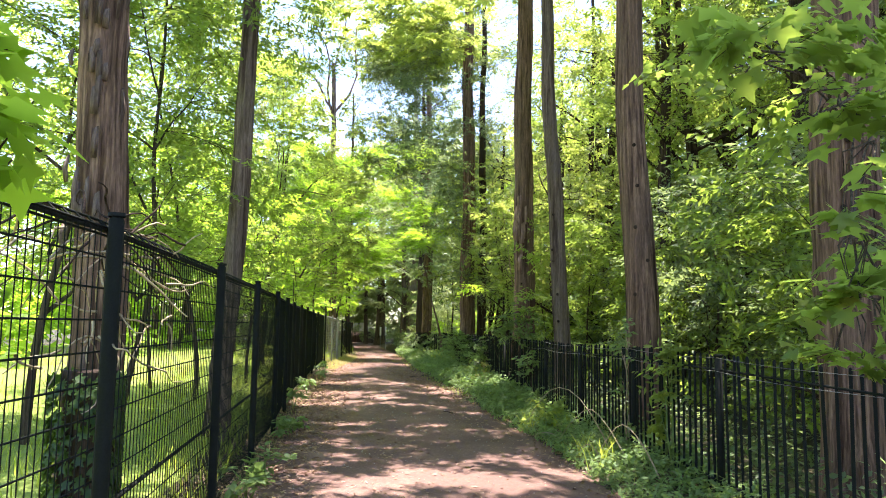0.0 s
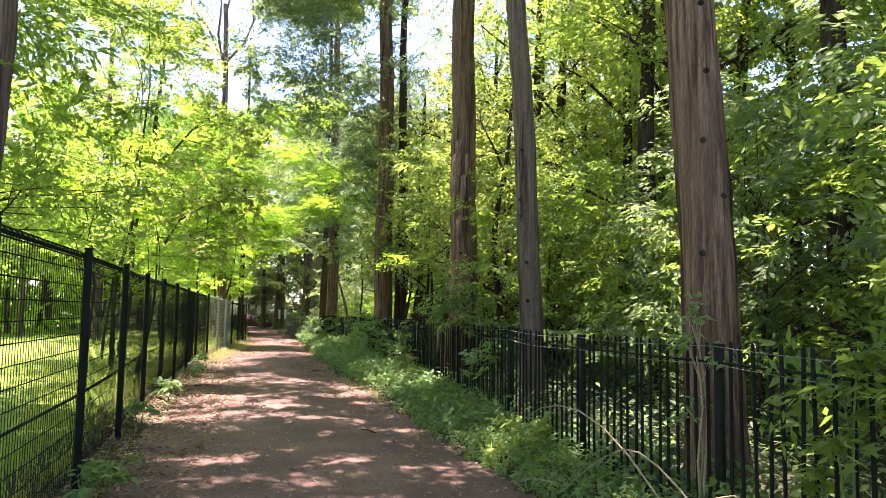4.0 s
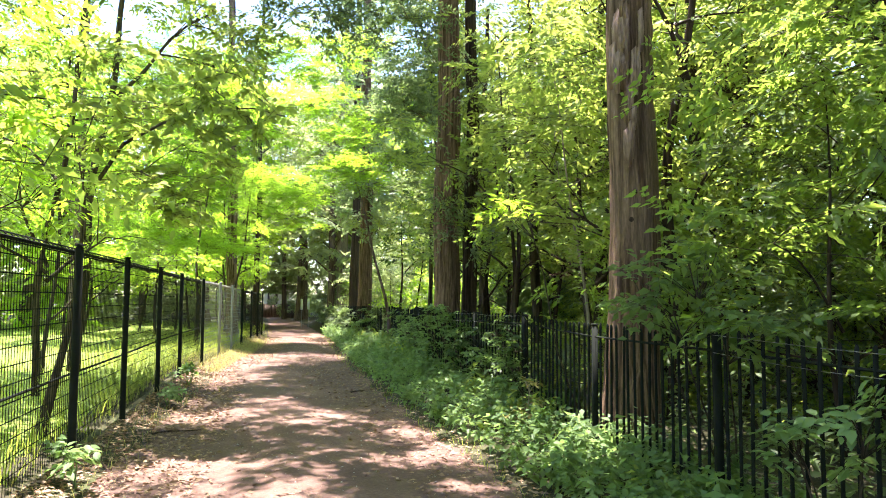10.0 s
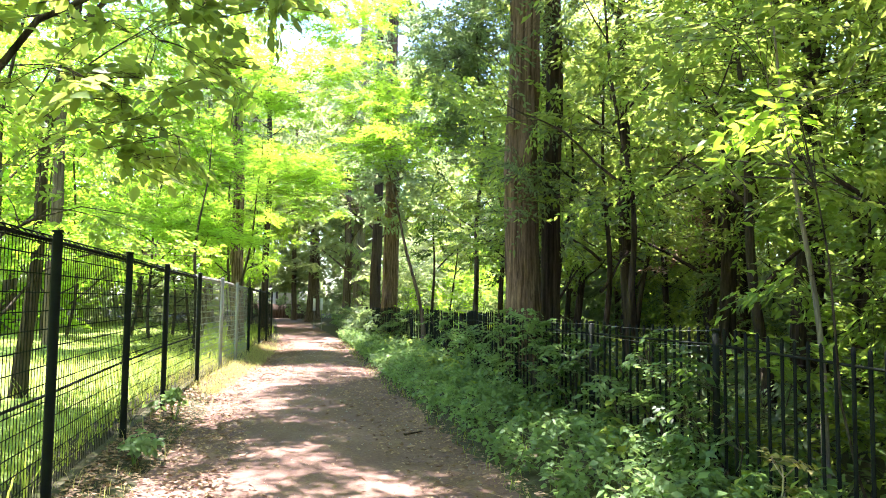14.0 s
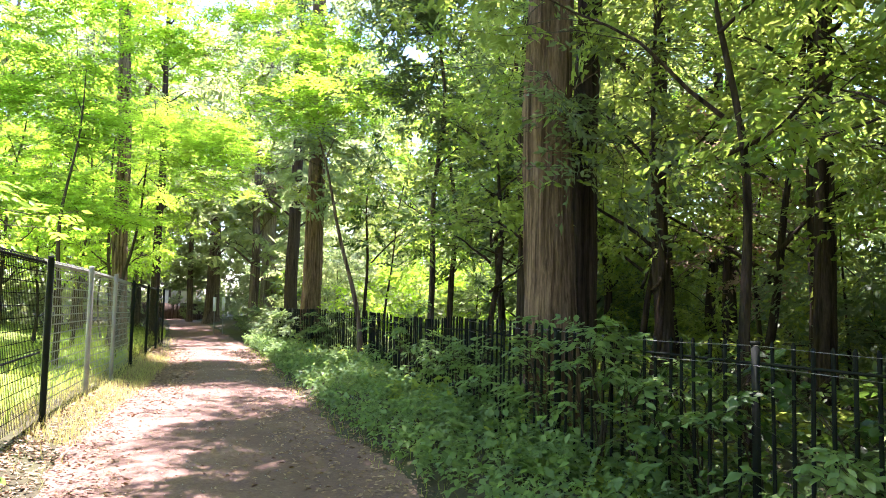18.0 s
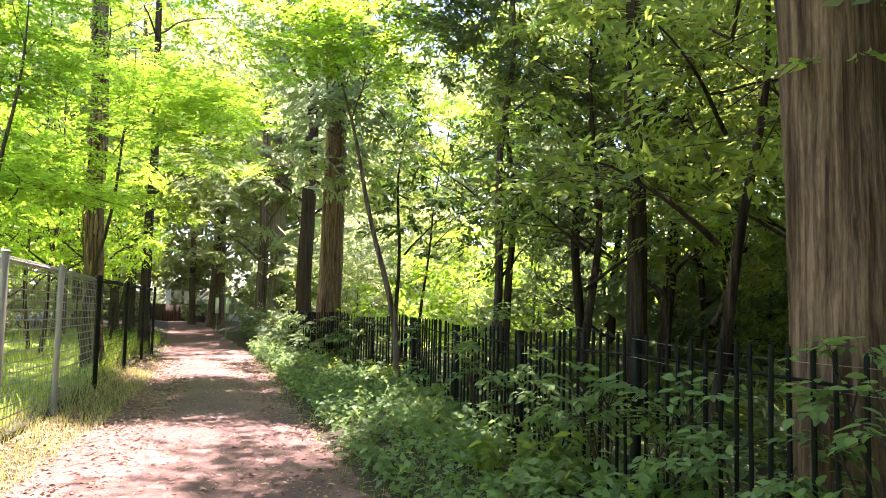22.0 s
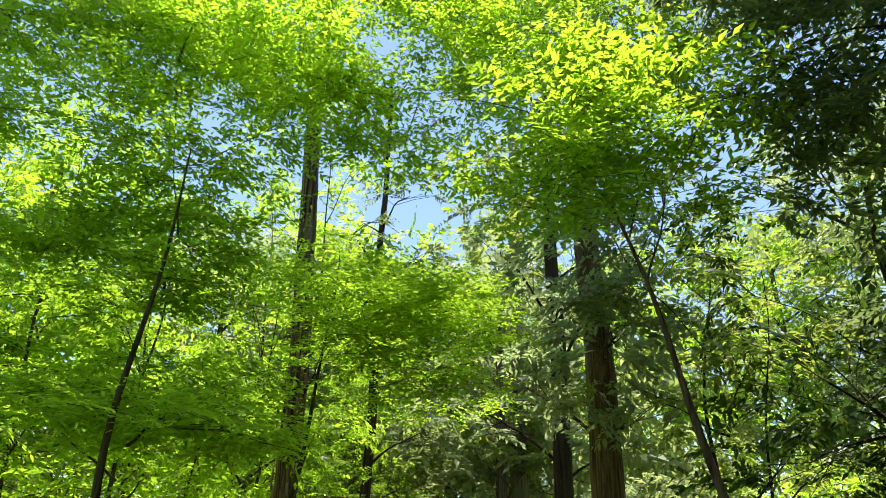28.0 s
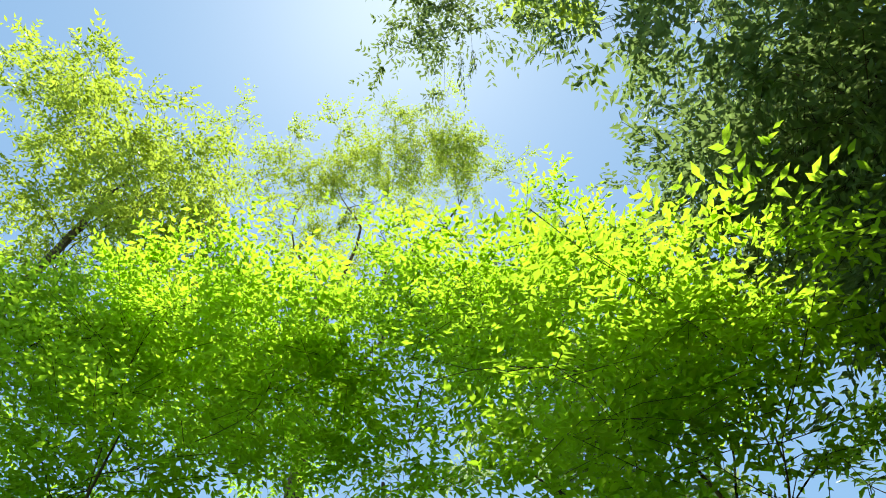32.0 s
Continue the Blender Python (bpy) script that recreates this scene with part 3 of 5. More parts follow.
def grown(clumps, ra, ru, n, spread, seed):
    """Clumps at the given places, each with n smaller ones scattered about it."""
    g = random.Random(seed)
    res = []
    for cx, cy, cz in clumps:
        for k in range(n):
            q = 0 if k == 0 else spread
            res.append((cx + g.gauss(0, q), cy + g.gauss(0, q), cz + g.gauss(0, q * 0.5), ra * g.uniform(0.75, 1.25), ru * g.uniform(0.75, 1.25)))
    return res


# the large trunks beside the path, their crowns high over it
# BIG crowns stand mostly out of view, added to shade path and wood.
BIG = dict(tilt=0.35, shape=DART, size=0.18, twigs=95, per=10, length=0.5, fine=4, limb_size=0.25)
crown_tree("cedar_tree", "large tree with furrowed brown bark behind the mesh fence", -2.29, 4.8, 0.18, 16,
           grown([(-1.2, 1.6, 9.2), (-0.6, 2.6, 10.0), (0.4, 1.2, 10.0), (-1.6, 0.4, 9.5)], 0.9, 0.5, 2, 0.5, 34) + ring_clumps(-2.4, 4.0, 10, 9, 14, 2.8, 0.85, 0.5, 1), BARK_CEDAR, LEAF_MID, lean=(-0.6, 0.2), **BIG)
crown_tree("cedar_tree", "slender straight tree with brown-grey bark behind the mesh fence", -2.62, 8.6, 0.13, 16,
           grown([(-2.7, 11.6, 10.6), (-3.3, 12.6, 11.0), (-2.4, 12.8, 11.2), (-3.0, 13.7, 11.0), (-2.2, 14.0, 11.4)], 0.75, 0.45, 2, 0.4, 36) + ring_clumps(-2.8, 9.4, 10, 9, 14, 2.8, 0.85, 0.5, 2), BARK_GREY, LEAF_MID, lean=(0.35, 0.3), **BIG)
crown_tree("cedar_tree", "broad tree with deeply furrowed brown bark behind the iron railing", 3.12, 5.4, 0.27, 17,
           grown([(3.5, 6.0, 10.0), (4.8, 8.0, 11.0), (5.0, 5.0, 10.2), (2.2, 7.6, 11.4), (6.5, 7.0, 10.5), (4.2, 11.6, 11.0), (5.6, 10.2, 11.2), (3.2, 9.6, 10.5), (3.4, 13.6, 10.5), (6.5, 12.5, 10.5), (7.4, 9.6, 10.8), (4.6, 13.2, 10.8), (5.2, 9.2, 11.8), (0.5, 3.3, 9.2), (1.1, 3.4, 9.8)], 1.2, 0.6, 2, 0.8, 33) + ring_clumps(0.2, 6.4, 10, 9, 15, 2.8, 0.85, 0.5, 3), BARK_CEDAR, LEAF_MID, lean=(-0.2, 0), **BIG)
crown_tree("cedar_tree", "thick reddish-brown trunk with stringy bark touching the iron railing", 2.46, 8.65, 0.2, 18,
           ring_clumps(-0.2, 10.4, 10, 9, 15, 2.8, 0.85, 0.5, 4) + grown([(-0.8, 12.3, 10.5), (0.1, 13.3, 11.0), (-1.5, 14.3, 10.8), (-0.5, 15.4, 11.2), (0.4, 11.4, 10.2), (-1.1, 10.4, 10.6)], 0.8, 0.45, 2, 0.5, 41), BARK_CEDAR, LEAF_MID, lean=(-0.35, 0.2), **BIG)
crown_tree("cedar_tree", "grey-brown leaning trunk with small knots behind the iron railing", 2.04, 12.2, 0.145, 17,
           grown([(1.0, 11.6, 11.0), (1.2, 13.0, 11.2), (0.9, 14.6, 11.0), (1.4, 10.4, 10.6), (0.6, 16.0, 11.0), (1.3, 15.6, 11.4), (0.2, 14.4, 11.2), (1.6, 17.0, 11.2), (-0.2, 17.0, 11.4)], 0.8, 0.45, 2, 0.4, 35) + ring_clumps(-1.2, 14.2, 7, 9, 14, 2.8, 0.85, 0.5, 5), BARK_GREY, LEAF_MID, lean=(-0.6, 0.2), **BIG)
crown_tree("cedar_tree", "thick old trunk with peeling bark and a pale scar", 1.79, 16.15, 0.25, 19,
           ring_clumps(-1.8, 18.6, 7, 9.5, 14, 2.8, 0.85, 0.5, 6) + grown([(-0.9, 17.2, 10.6), (-1.7, 18.6, 11.0), (-0.3, 19.4, 10.8), (-1.3, 20.6, 11.2), (-0.1, 21.2, 11.2), (-1.1, 22.2, 11.4), (-1.9, 23.2, 11.0), (-0.5, 23.6, 11.6), (-1.5, 24.8, 11.2), (-0.7, 25.6, 11.5), (-2.3, 24.4, 11.8), (0.1, 24.6, 11.0), (-1.2, 22.0, 11.5), (0.8, 24.8, 12.0), (1.0, 27.2, 12.5), (1.0, 25.6, 11.5), (-0.2, 23.4, 11.0), (-0.5, 26.6, 11.5), (-0.9, 28.4, 12.2), (-1.6, 27.0, 12.0), (-1.9, 25.7, 11.8), (-1.0, 26.0, 12.0)], 0.9, 0.5, 2, 0.6, 61), BARK_CEDAR, LEAF_MID, lean=(0.1, 0.3), **BIG)
# The clumps about z 11 over the path are unseen, added to shade it.
crown_tree("cedar_tree", "tall straight conifer with fibrous red-brown bark behind the railing", 0.84, 22.8, 0.25, 20,
           ring_clumps(-0.3, 22.4, 26, 5.6, 14, 2.4, 0.9, 0.5, 7) + grown([(-1.3, 21.6, 7.4), (-1.6, 22.2, 6.6), (-0.8, 21.4, 8.6), (-2.2, 22.6, 8.0)], 0.8, 0.5, 3, 0.4, 71) + grown([(-2.8, 24.2, 11.2), (-2.0, 25.0, 11.0), (-1.4, 26.0, 11.4), (-2.4, 26.4, 11.2), (-1.6, 27.0, 11.6), (-2.9, 25.6, 11.8), (-1.0, 25.2, 11.0), (-2.3, 25.4, 11.4), (-1.7, 25.9, 11.8), (-2.1, 26.6, 12.0), (-1.5, 26.8, 11.2), (-1.9, 27.3, 11.6), (-1.3, 25.4, 11.8), (-2.8, 27.9, 11.4), (-2.2, 28.2, 11.6), (-1.7, 28.4, 11.8)], 0.9, 0.5, 2, 0.45, 74) + grown([(1.2, 22.1, 2.8), (0.5, 22.2, 3.4), (1.4, 22.3, 4.0), (0.2, 22.3, 4.8), (1.0, 22.0, 5.2)], 0.45, 0.35, 2, 0.25, 72),
           BARK_CEDAR, NEEDLE, lean=(-0.1, 0.4), size=0.085, twigs=75, per=16, length=0.6, droop=0.5, flat=0.3, limb_size=0.3)
# Shade behind the larger trunk is put into this one's dark bark.
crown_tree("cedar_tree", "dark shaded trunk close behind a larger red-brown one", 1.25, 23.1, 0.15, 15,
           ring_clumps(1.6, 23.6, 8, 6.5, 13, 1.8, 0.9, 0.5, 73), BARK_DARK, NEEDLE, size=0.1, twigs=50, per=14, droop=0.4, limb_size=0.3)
# Paler sprays on these two conifers brighten them in place of sunlight.
crown_tree("cedar_tree", "stout conifer trunk with reddish bark at the path's bend", -0.75, 35.2, 0.26, 17,
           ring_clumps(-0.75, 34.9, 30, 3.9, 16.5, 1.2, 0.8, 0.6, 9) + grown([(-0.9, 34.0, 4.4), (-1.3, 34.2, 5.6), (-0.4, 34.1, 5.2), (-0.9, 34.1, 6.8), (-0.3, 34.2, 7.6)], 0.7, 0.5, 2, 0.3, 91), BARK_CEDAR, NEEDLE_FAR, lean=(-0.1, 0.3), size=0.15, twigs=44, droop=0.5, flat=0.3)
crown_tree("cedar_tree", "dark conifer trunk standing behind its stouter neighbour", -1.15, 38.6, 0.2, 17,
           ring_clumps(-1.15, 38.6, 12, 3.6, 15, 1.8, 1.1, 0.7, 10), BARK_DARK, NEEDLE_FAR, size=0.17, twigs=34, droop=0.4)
crown_tree("grey_tree", "pale grey trunk far along the path", -1.9, 46.3, 0.33, 17,
           ring_clumps(-1.9, 46.3, 14, 4, 15, 2.6, 1.5, 0.9, 11), BARK_PALE, LEAF_MID, size=0.22, twigs=26)
crown_tree("oak_tree", "tall tree with flaking brown bark in the mesh fence's line", -5.3, 35.4, 0.19, 14.5,
           grown([(-5.3, 34.2, 17.5), (-3.0, 33.3, 19.2), (-3.1, 33.9, 20.9), (-6.9, 34.7, 16.9), (-2.2, 34.3, 18.8), (-4.3, 34.4, 18.4), (-6.0, 36.9, 18.8), (-7.6, 35.5, 16.2), (-3.6, 34.9, 20.0), (-5.0, 33.9, 19.5), (-2.6, 33.7, 20.2), (-7.6, 33.7, 17.9), (-6.5, 33.4, 18.4), (-5.6, 33.3, 17.6)], 0.55, 0.4, 5, 0.75, 12),
           BARK_FLAKY, LEAF_OLIVE, lean=(-0.3, -0.6), size=0.085, twigs=140, tilt=0.8, r_top=0.5, limb_size=0.5, forks=4)
crown_tree("slim_tree", "slim dark trunk by the far end of the mesh fence", -5.35, 41.0, 0.14, 15,
           ring_clumps(-5.35, 41, 16, 4.5, 14.5, 1.5, 0.8, 0.35, 13), BARK_DARK, NEEDLE, size=0.12, twigs=30, droop=0.3)

# leafy trees at the end of the walk
crown_tree("young_tree", "young tree with layered bright green leaves beside the mesh fence", -5.4, 30.5, 0.055, 5.4,
           grown([(-5.5, 30.6, 5.6), (-5.7, 30.6, 7.1), (-4.2, 30.6, 6.2), (-6.2, 30.8, 6.0), (-6.3, 30.6, 7.3), (-7.4, 30.6, 8.1), (-4.3, 31.2, 7.2), (-5.5, 31.0, 7.6), (-7.0, 30.8, 7.8), (-6.4, 30.6, 4.9), (-8.3, 30.6, 6.4), (-5.6, 33.2, 8.8), (-6.4, 33.4, 9.6), (-5.2, 31.6, 8.6), (-6.8, 31.4, 9.0)], 0.75, 0.35, 3, 0.42, 21)
           + grown([(-6.3, 30.9, 5.1), (-5.5, 30.9, 4.6), (-4.9, 30.9, 5.0), (-6.0, 30.9, 4.2), (-7.0, 30.9, 4.7), (-5.0, 30.9, 4.25)], 0.55, 0.25, 2, 0.35, 20)
           + grown([(-5.2, 30.8, 2.95), (-4.9, 31.6, 3.0), (-6.0, 31.6, 3.3), (-6.6, 31.0, 3.0), (-7.4, 31.4, 3.4), (-5.6, 32.0, 3.7)], 0.95, 0.1, 2, 0.35, 22),
           BARK_TWIG, LEAF_BRIGHT, lean=(0.3, -0.2), size=0.084, twigs=215, sides=10, shape=SLIM, droop=0.1, hang=0.15, tilt=0.38, limb_size=0.7)
crown_tree("young_tree", "pale-stemmed leaning young tree, its bright leaves hanging over the path", 0.02, 30.7, 0.06, 5.6,
           grown([(-2.4, 30.4, 7.0), (-3.2, 31.4, 6.2), (-1.2, 30.2, 6.0), (-0.9, 30.6, 6.7), (-1.8, 31.2, 5.4), (-2.2, 31.6, 7.4), (-1.6, 30.6, 7.2), (-0.5, 31.0, 6.6), (-2.1, 31.6, 8.4), (-1.5, 31.4, 8.9), (-3.0, 31.2, 8.6), (-2.6, 32.4, 9.6), (-3.6, 31.8, 9.0)], 0.72, 0.32, 2, 0.42, 23)
           + grown([(-1.8, 29.7, 4.6), (-1.5, 30.2, 5.0), (-0.9, 29.8, 5.2)], 0.8, 0.15, 2, 0.35, 24),
           BARK_GREY, LEAF_BRIGHT, lean=(-1.1, 0.1), size=0.084, twigs=215, sides=10, shape=SLIM, droop=0.1, hang=0.15, tilt=0.38, limb_size=0.7)
crown_tree("young_tree", "young tree with flat bright green sprays reaching over the path", -5.0, 33.4, 0.05, 6.0,
           grown([(-3.4, 32.6, 4.8), (-3.2, 34.0, 5.3), (-2.9, 33.6, 4.6), (-4.0, 32.9, 4.4), (-2.6, 33.0, 4.8), (-3.4, 33.4, 4.1), (-4.4, 33.2, 5.4)], 0.95, 0.12, 3, 0.3, 25),
           BARK_TWIG, LEAF_BRIGHT, lean=(0.4, 0.2), size=0.084, twigs=190, sides=10, shape=SLIM, droop=0.1, hang=0.1, tilt=0.22, limb_size=0.7)
crown_tree("evergreen_tree", "slender evergreen with a dense dark crown behind the railing", 1.1, 28.9, 0.065, 9.5,
           grown([(0.5, 28.5, 7.7), (0.8, 29.4, 9.6), (0.2, 28.7, 6.8), (1.4, 29.8, 9.0), (0.6, 30.4, 7.6), (0.3, 28.6, 9.3), (1.6, 28.4, 8.0), (1.1, 29.6, 6.0), (0.6, 28.2, 9.6), (0.9, 30.2, 5.0), (1.8, 29.0, 4.4), (2.4, 29.5, 9.5), (2.6, 30.5, 8.5), (0.4, 30.1, 7.3), (1.0, 29.9, 7.2), (1.4, 30.4, 7.8), (0.9, 30.3, 8.3), (0.8, 29.7, 6.7), (1.7, 30.0, 8.4)], 0.75, 0.45, 3, 0.4, 26),
           BARK_TWIG, LEAF_DARK, lean=(-0.1, 0.2), size=0.11, twigs=108, sides=10, shape=SLIM, droop=0.3, limb_size=0.7)
crown_tree("broadleaf_tree", "tall tree with a yellow-green crown against the sky", -9.2, 31.8, 0.16, 14,
           grown([(-8.4, 29.9, 12.4), (-9.8, 30.3, 14.6), (-8.2, 31.4, 13.0), (-9.4, 32.4, 15.4), (-7.6, 31.0, 11.4), (-10.5, 31.5, 12.8), (-7.4, 32.4, 12.2)], 1.0, 0.6, 3, 0.6, 27),
           BARK_GREY, LEAF_OLIVE, size=0.1, twigs=105, limb_size=0.6)

# the leaning tree whose branches hang over the mesh fence
arch_tree = crown_tree("young_tree", "young tree arching over the mesh fence with large hanging green leaves", -3.75, 17.0, 0.05, 2.75,
           grown([(-3.0, 17.3, 3.4), (-2.6, 17.5, 3.15), (-2.3, 17.5, 3.7), (-1.95, 17.6, 3.4), (-2.9, 17.2, 2.7), (-3.3, 17.6, 3.9), (-2.3, 17.8, 2.95), (-3.5, 17.2, 3.1), (-2.7, 17.9, 2.5), (-3.2, 18.0, 2.6), (-2.0, 17.9, 3.9), (-4.2, 17.6, 3.6)], 0.4, 0.24, 2, 0.22, 28),
           BARK_TWIG, LEAF_MID, lean=(0.35, 0.2), size=0.1, twigs=110, per=8, length=0.4, shape=ROUND, sides=10, droop=0.5)
limb_line = np.array([(-3.42, 17.18, 2.6), (-3.2, 17.3, 3.05), (-2.85, 17.4, 3.3), (-2.45, 17.5, 3.48), (-1.95, 17.65, 3.56), (-1.6, 17.75, 3.5)])
arch_me = mesh_of("limb", *tube(limb_line, np.linspace(0.022, 0.005, 6), 9), BARK_TWIG, True)
arch_me.transform(Matrix.Translation(-arch_tree.location))
part("limb", arch_me, arch_tree)
crown_tree("young_tree", "thin forked tree behind the mesh fence", -4.3, 16.2, 0.035, 4.0,
           ring_clumps(-4.3, 16.4, 10, 2.2, 4.6, 1.0, 0.7, 0.35, 29), BARK_DARK, LEAF_BRIGHT, lean=(-0.5, 0.4), size=0.1, twigs=75, sides=8)

crown_tree("broadleaf_tree", "tall slender tree whose crown arches over the mesh fence", -5.6, 22.6, 0.09, 8.6,
           grown([(-3.4, 22.0, 6.3), (-4.2, 21.6, 7.6), (-2.4, 22.2, 6.2), (-4.6, 22.4, 8.4), (-2.9, 22.0, 5.5), (-3.0, 22.4, 7.9), (-5.6, 22.0, 8.0), (-5.0, 21.2, 9.2)], 0.7, 0.35, 3, 0.4, 30),
           BARK_TWIG, LEAF_MID, lean=(0.8, -0.2), size=0.12, twigs=70, sides=12, droop=0.1)

# young leafy trees on the open side
g = random.Random(5)
for k in range(17):
    y = 7.8 + k * 2.3 + g.uniform(-0.5, 0.5)
    x = float(at_y(L_FENCE, y)) - g.uniform(1.0, 3.0)
    h = g.uniform(4.6, 6.8) + (3.0 if 18.8 < y < 26 else 1.4 if y < 18.8 else 0)
    if 23.3 < y < 36.5 or 15.2 < y < 18.8:
        continue
    # Nearer trees take a darker leaf colour in place of canopy shade.
    crown_tree("young_tree", "young broadleaf tree with thin stems behind the mesh fence", x, y, g.uniform(0.03, 0.05), h,
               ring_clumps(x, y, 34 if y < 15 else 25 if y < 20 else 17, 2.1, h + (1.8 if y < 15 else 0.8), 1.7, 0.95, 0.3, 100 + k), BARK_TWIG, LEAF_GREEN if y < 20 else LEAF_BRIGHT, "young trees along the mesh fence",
               (g.uniform(-0.8, 0.8), g.uniform(-0.5, 0.5)), 0.088, 92, 12, sides=9, flare=0.2, fine=6)
for k in range(12):
    y = 8 + k * 3.3 + g.uniform(-1, 1)
    x = float(at_y(L_FENCE, y)) - g.uniform(6.5, 10.5) - (2.6 if y < 30 else 0)
    h = g.uniform(7.5, 10.5) + (3.0 if y < 30 else 0)
    crown_tree("broadleaf_tree", "broadleaf tree with a sunlit light green crown on the lawn", x, y, g.uniform(0.09, 0.15), h,
               ring_clumps(x, y, 20 if y < 30 else 14, 3.0, h + 0.5, 2.4, 1.3, 0.5, 200 + k), BARK_GREY, LEAF_MID if k % 2 else LEAF_BRIGHT, "trees on the lawn side",
               (g.uniform(-0.8, 0.8), g.uniform(-0.5, 0.5)), 0.135, 56, 12, length=0.8, shape=DART, sides=12, fine=5)

for k, (x, y, h) in enumerate([(-10.5, 36.0, 11.0), (-6.0, 37.4, 10.6), (-7.8, 39.6, 11.0), (-7.6, 34.4, 6.6), (-8.8, 36.6, 8.0), (-6.9, 37.6, 7.0), (-10.4, 34.0, 7.5)]):
    crown_tree("young_tree", "young broadleaf tree standing on the lawn behind the fence", x, y, 0.05, h, ring_clumps(x, y, 13, 2.0, h + 0.6, 1.6, 0.95, 0.35, 150 + k),
               BARK_TWIG, LEAF_BRIGHT, "young trees on the lawn", (0.3, -0.2), 0.11, 66, 12, sides=9, flare=0.2, fine=6)

# shady wood behind the railing
for k in range(15):
    y = 4.8 + k * 0.92 + g.uniform(-0.3, 0.3)
    x = float(at_y(R_FENCE, y)) + g.uniform(1.3, 3.4)
    h = g.uniform(2.6, 4.0)
    crown_tree("evergreen_shrub", "dense dark evergreen shrub in shade behind the iron railing", x, y, 0.03, h * 0.9,
               ring_clumps(x, y, 12, 0.7, h, 1.0, 0.8, 0.4, 300 + k), BARK_DARK, LEAF_DARK if k % 3 == 0 else LEAF_GREEN, "shrubs behind the railing", size=0.085, twigs=96, length=0.45, sides=8, flare=0.2, category="shrub", fine=5)
for k in range(15):
    y = 17.4 + k * 0.9 + g.uniform(-0.3, 0.3)
    x = float(at_y(R_FENCE, y)) + (1.3, 3.0, 4.6)[k % 3] + g.uniform(-0.3, 0.5)
    h = g.uniform(5.0, 6.8)
    crown_tree("evergreen_tree", "dark-stemmed evergreen with a low dense crown behind the railing", x, y, g.uniform(0.045, 0.1), h,
               ring_clumps(x, y, 11, 2.1, h + 0.3, 1.4, 0.8, 0.4, 500 + k), BARK_DARK, LEAF_GREEN if k % 2 else LEAF_MID, "evergreens behind the railing",
               (g.uniform(-0.4, 0.4), g.uniform(-0.4, 0.4)), size=0.095, twigs=100, length=0.55, sides=12, fine=5)
for k in range(11):
    y = 7 + k * 1.5 + g.uniform(-0.6, 0.6)
    x = float(at_y(R_FENCE, y)) + g.uniform(3.0, 8.5)
    h = g.uniform(8.5, 12.0)
    crown_tree("forest_tree", "dark-stemmed forest tree with dense mid-green leaves", x, y, g.uniform(0.1, 0.2), h,
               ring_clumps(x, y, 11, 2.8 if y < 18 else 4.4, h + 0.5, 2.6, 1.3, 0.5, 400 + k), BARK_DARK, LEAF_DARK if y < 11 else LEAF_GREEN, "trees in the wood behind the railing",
               (g.uniform(-0.6, 0.6), g.uniform(-0.5, 0.5)), 0.105, 84, 11, length=0.75, sides=12, fine=5)
for k in range(22):
    y = 17.0 + k * 0.68 + g.uniform(-0.3, 0.3)
    x = float(at_y(R_FENCE, y)) + g.uniform(0.7, 4.2)
    h = g.uniform(0.5, 1.05)
    crown_tree("low_shrub", "low dark leafy shrub in the shade behind the iron railing", x, y, 0.018, h * 0.8,
               ring_clumps(x, y, 6, 0.25, h, 0.5, 0.42, 0.22, 560 + k), BARK_TWIG, LEAF_DARK if k % 3 == 0 else LEAF_MID, "low shrubs behind the railing", size=0.11, twigs=95, length=0.35, sides=7, category="shrub", fine=4)
for k in range(15):
    y = 19.2 + k * 0.8 + g.uniform(-0.3, 0.3)
    x = float(at_y(R_FENCE, y)) + g.uniform(4.6, 7.6)
    h = g.uniform(2.0, 3.4)
    crown_tree("evergreen_shrub", "dark evergreen shrub deep in the shady wood", x, y, 0.03, h * 0.9,
               ring_clumps(x, y, 9, 0.6, h, 1.0, 0.85, 0.45, 580 + k), BARK_DARK, LEAF_DARK if k % 2 else LEAF_MID, "shrubs deep in the wood", size=0.1, twigs=100, length=0.5, shape=DART, sides=8, flare=0.2, category="shrub", fine=4)
for k in range(24):
    y = 32 + k * 0.85 + g.uniform(-0.5, 0.5)
    x = float(at_y(R_FENCE, y)) + g.uniform(1.6, 10.0)
    h = g.uniform(1.6, 4.2)
    # Sunlit or half-lit: the light on these shrubs is put into leaf colour.
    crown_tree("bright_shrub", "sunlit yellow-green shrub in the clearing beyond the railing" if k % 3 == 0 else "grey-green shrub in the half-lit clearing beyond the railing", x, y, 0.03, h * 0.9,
               ring_clumps(x, y, 9, 0.5, h, 1.3, 1.0, 0.45, 600 + k), BARK_TWIG, LEAF_BRIGHT if k % 3 == 0 else LEAF_HAZY if k % 3 == 1 else LEAF_DARK, "shrubs in the clearing", size=0.12, twigs=72, length=0.6, shape=DART, sides=8, category="shrub", fine=4)
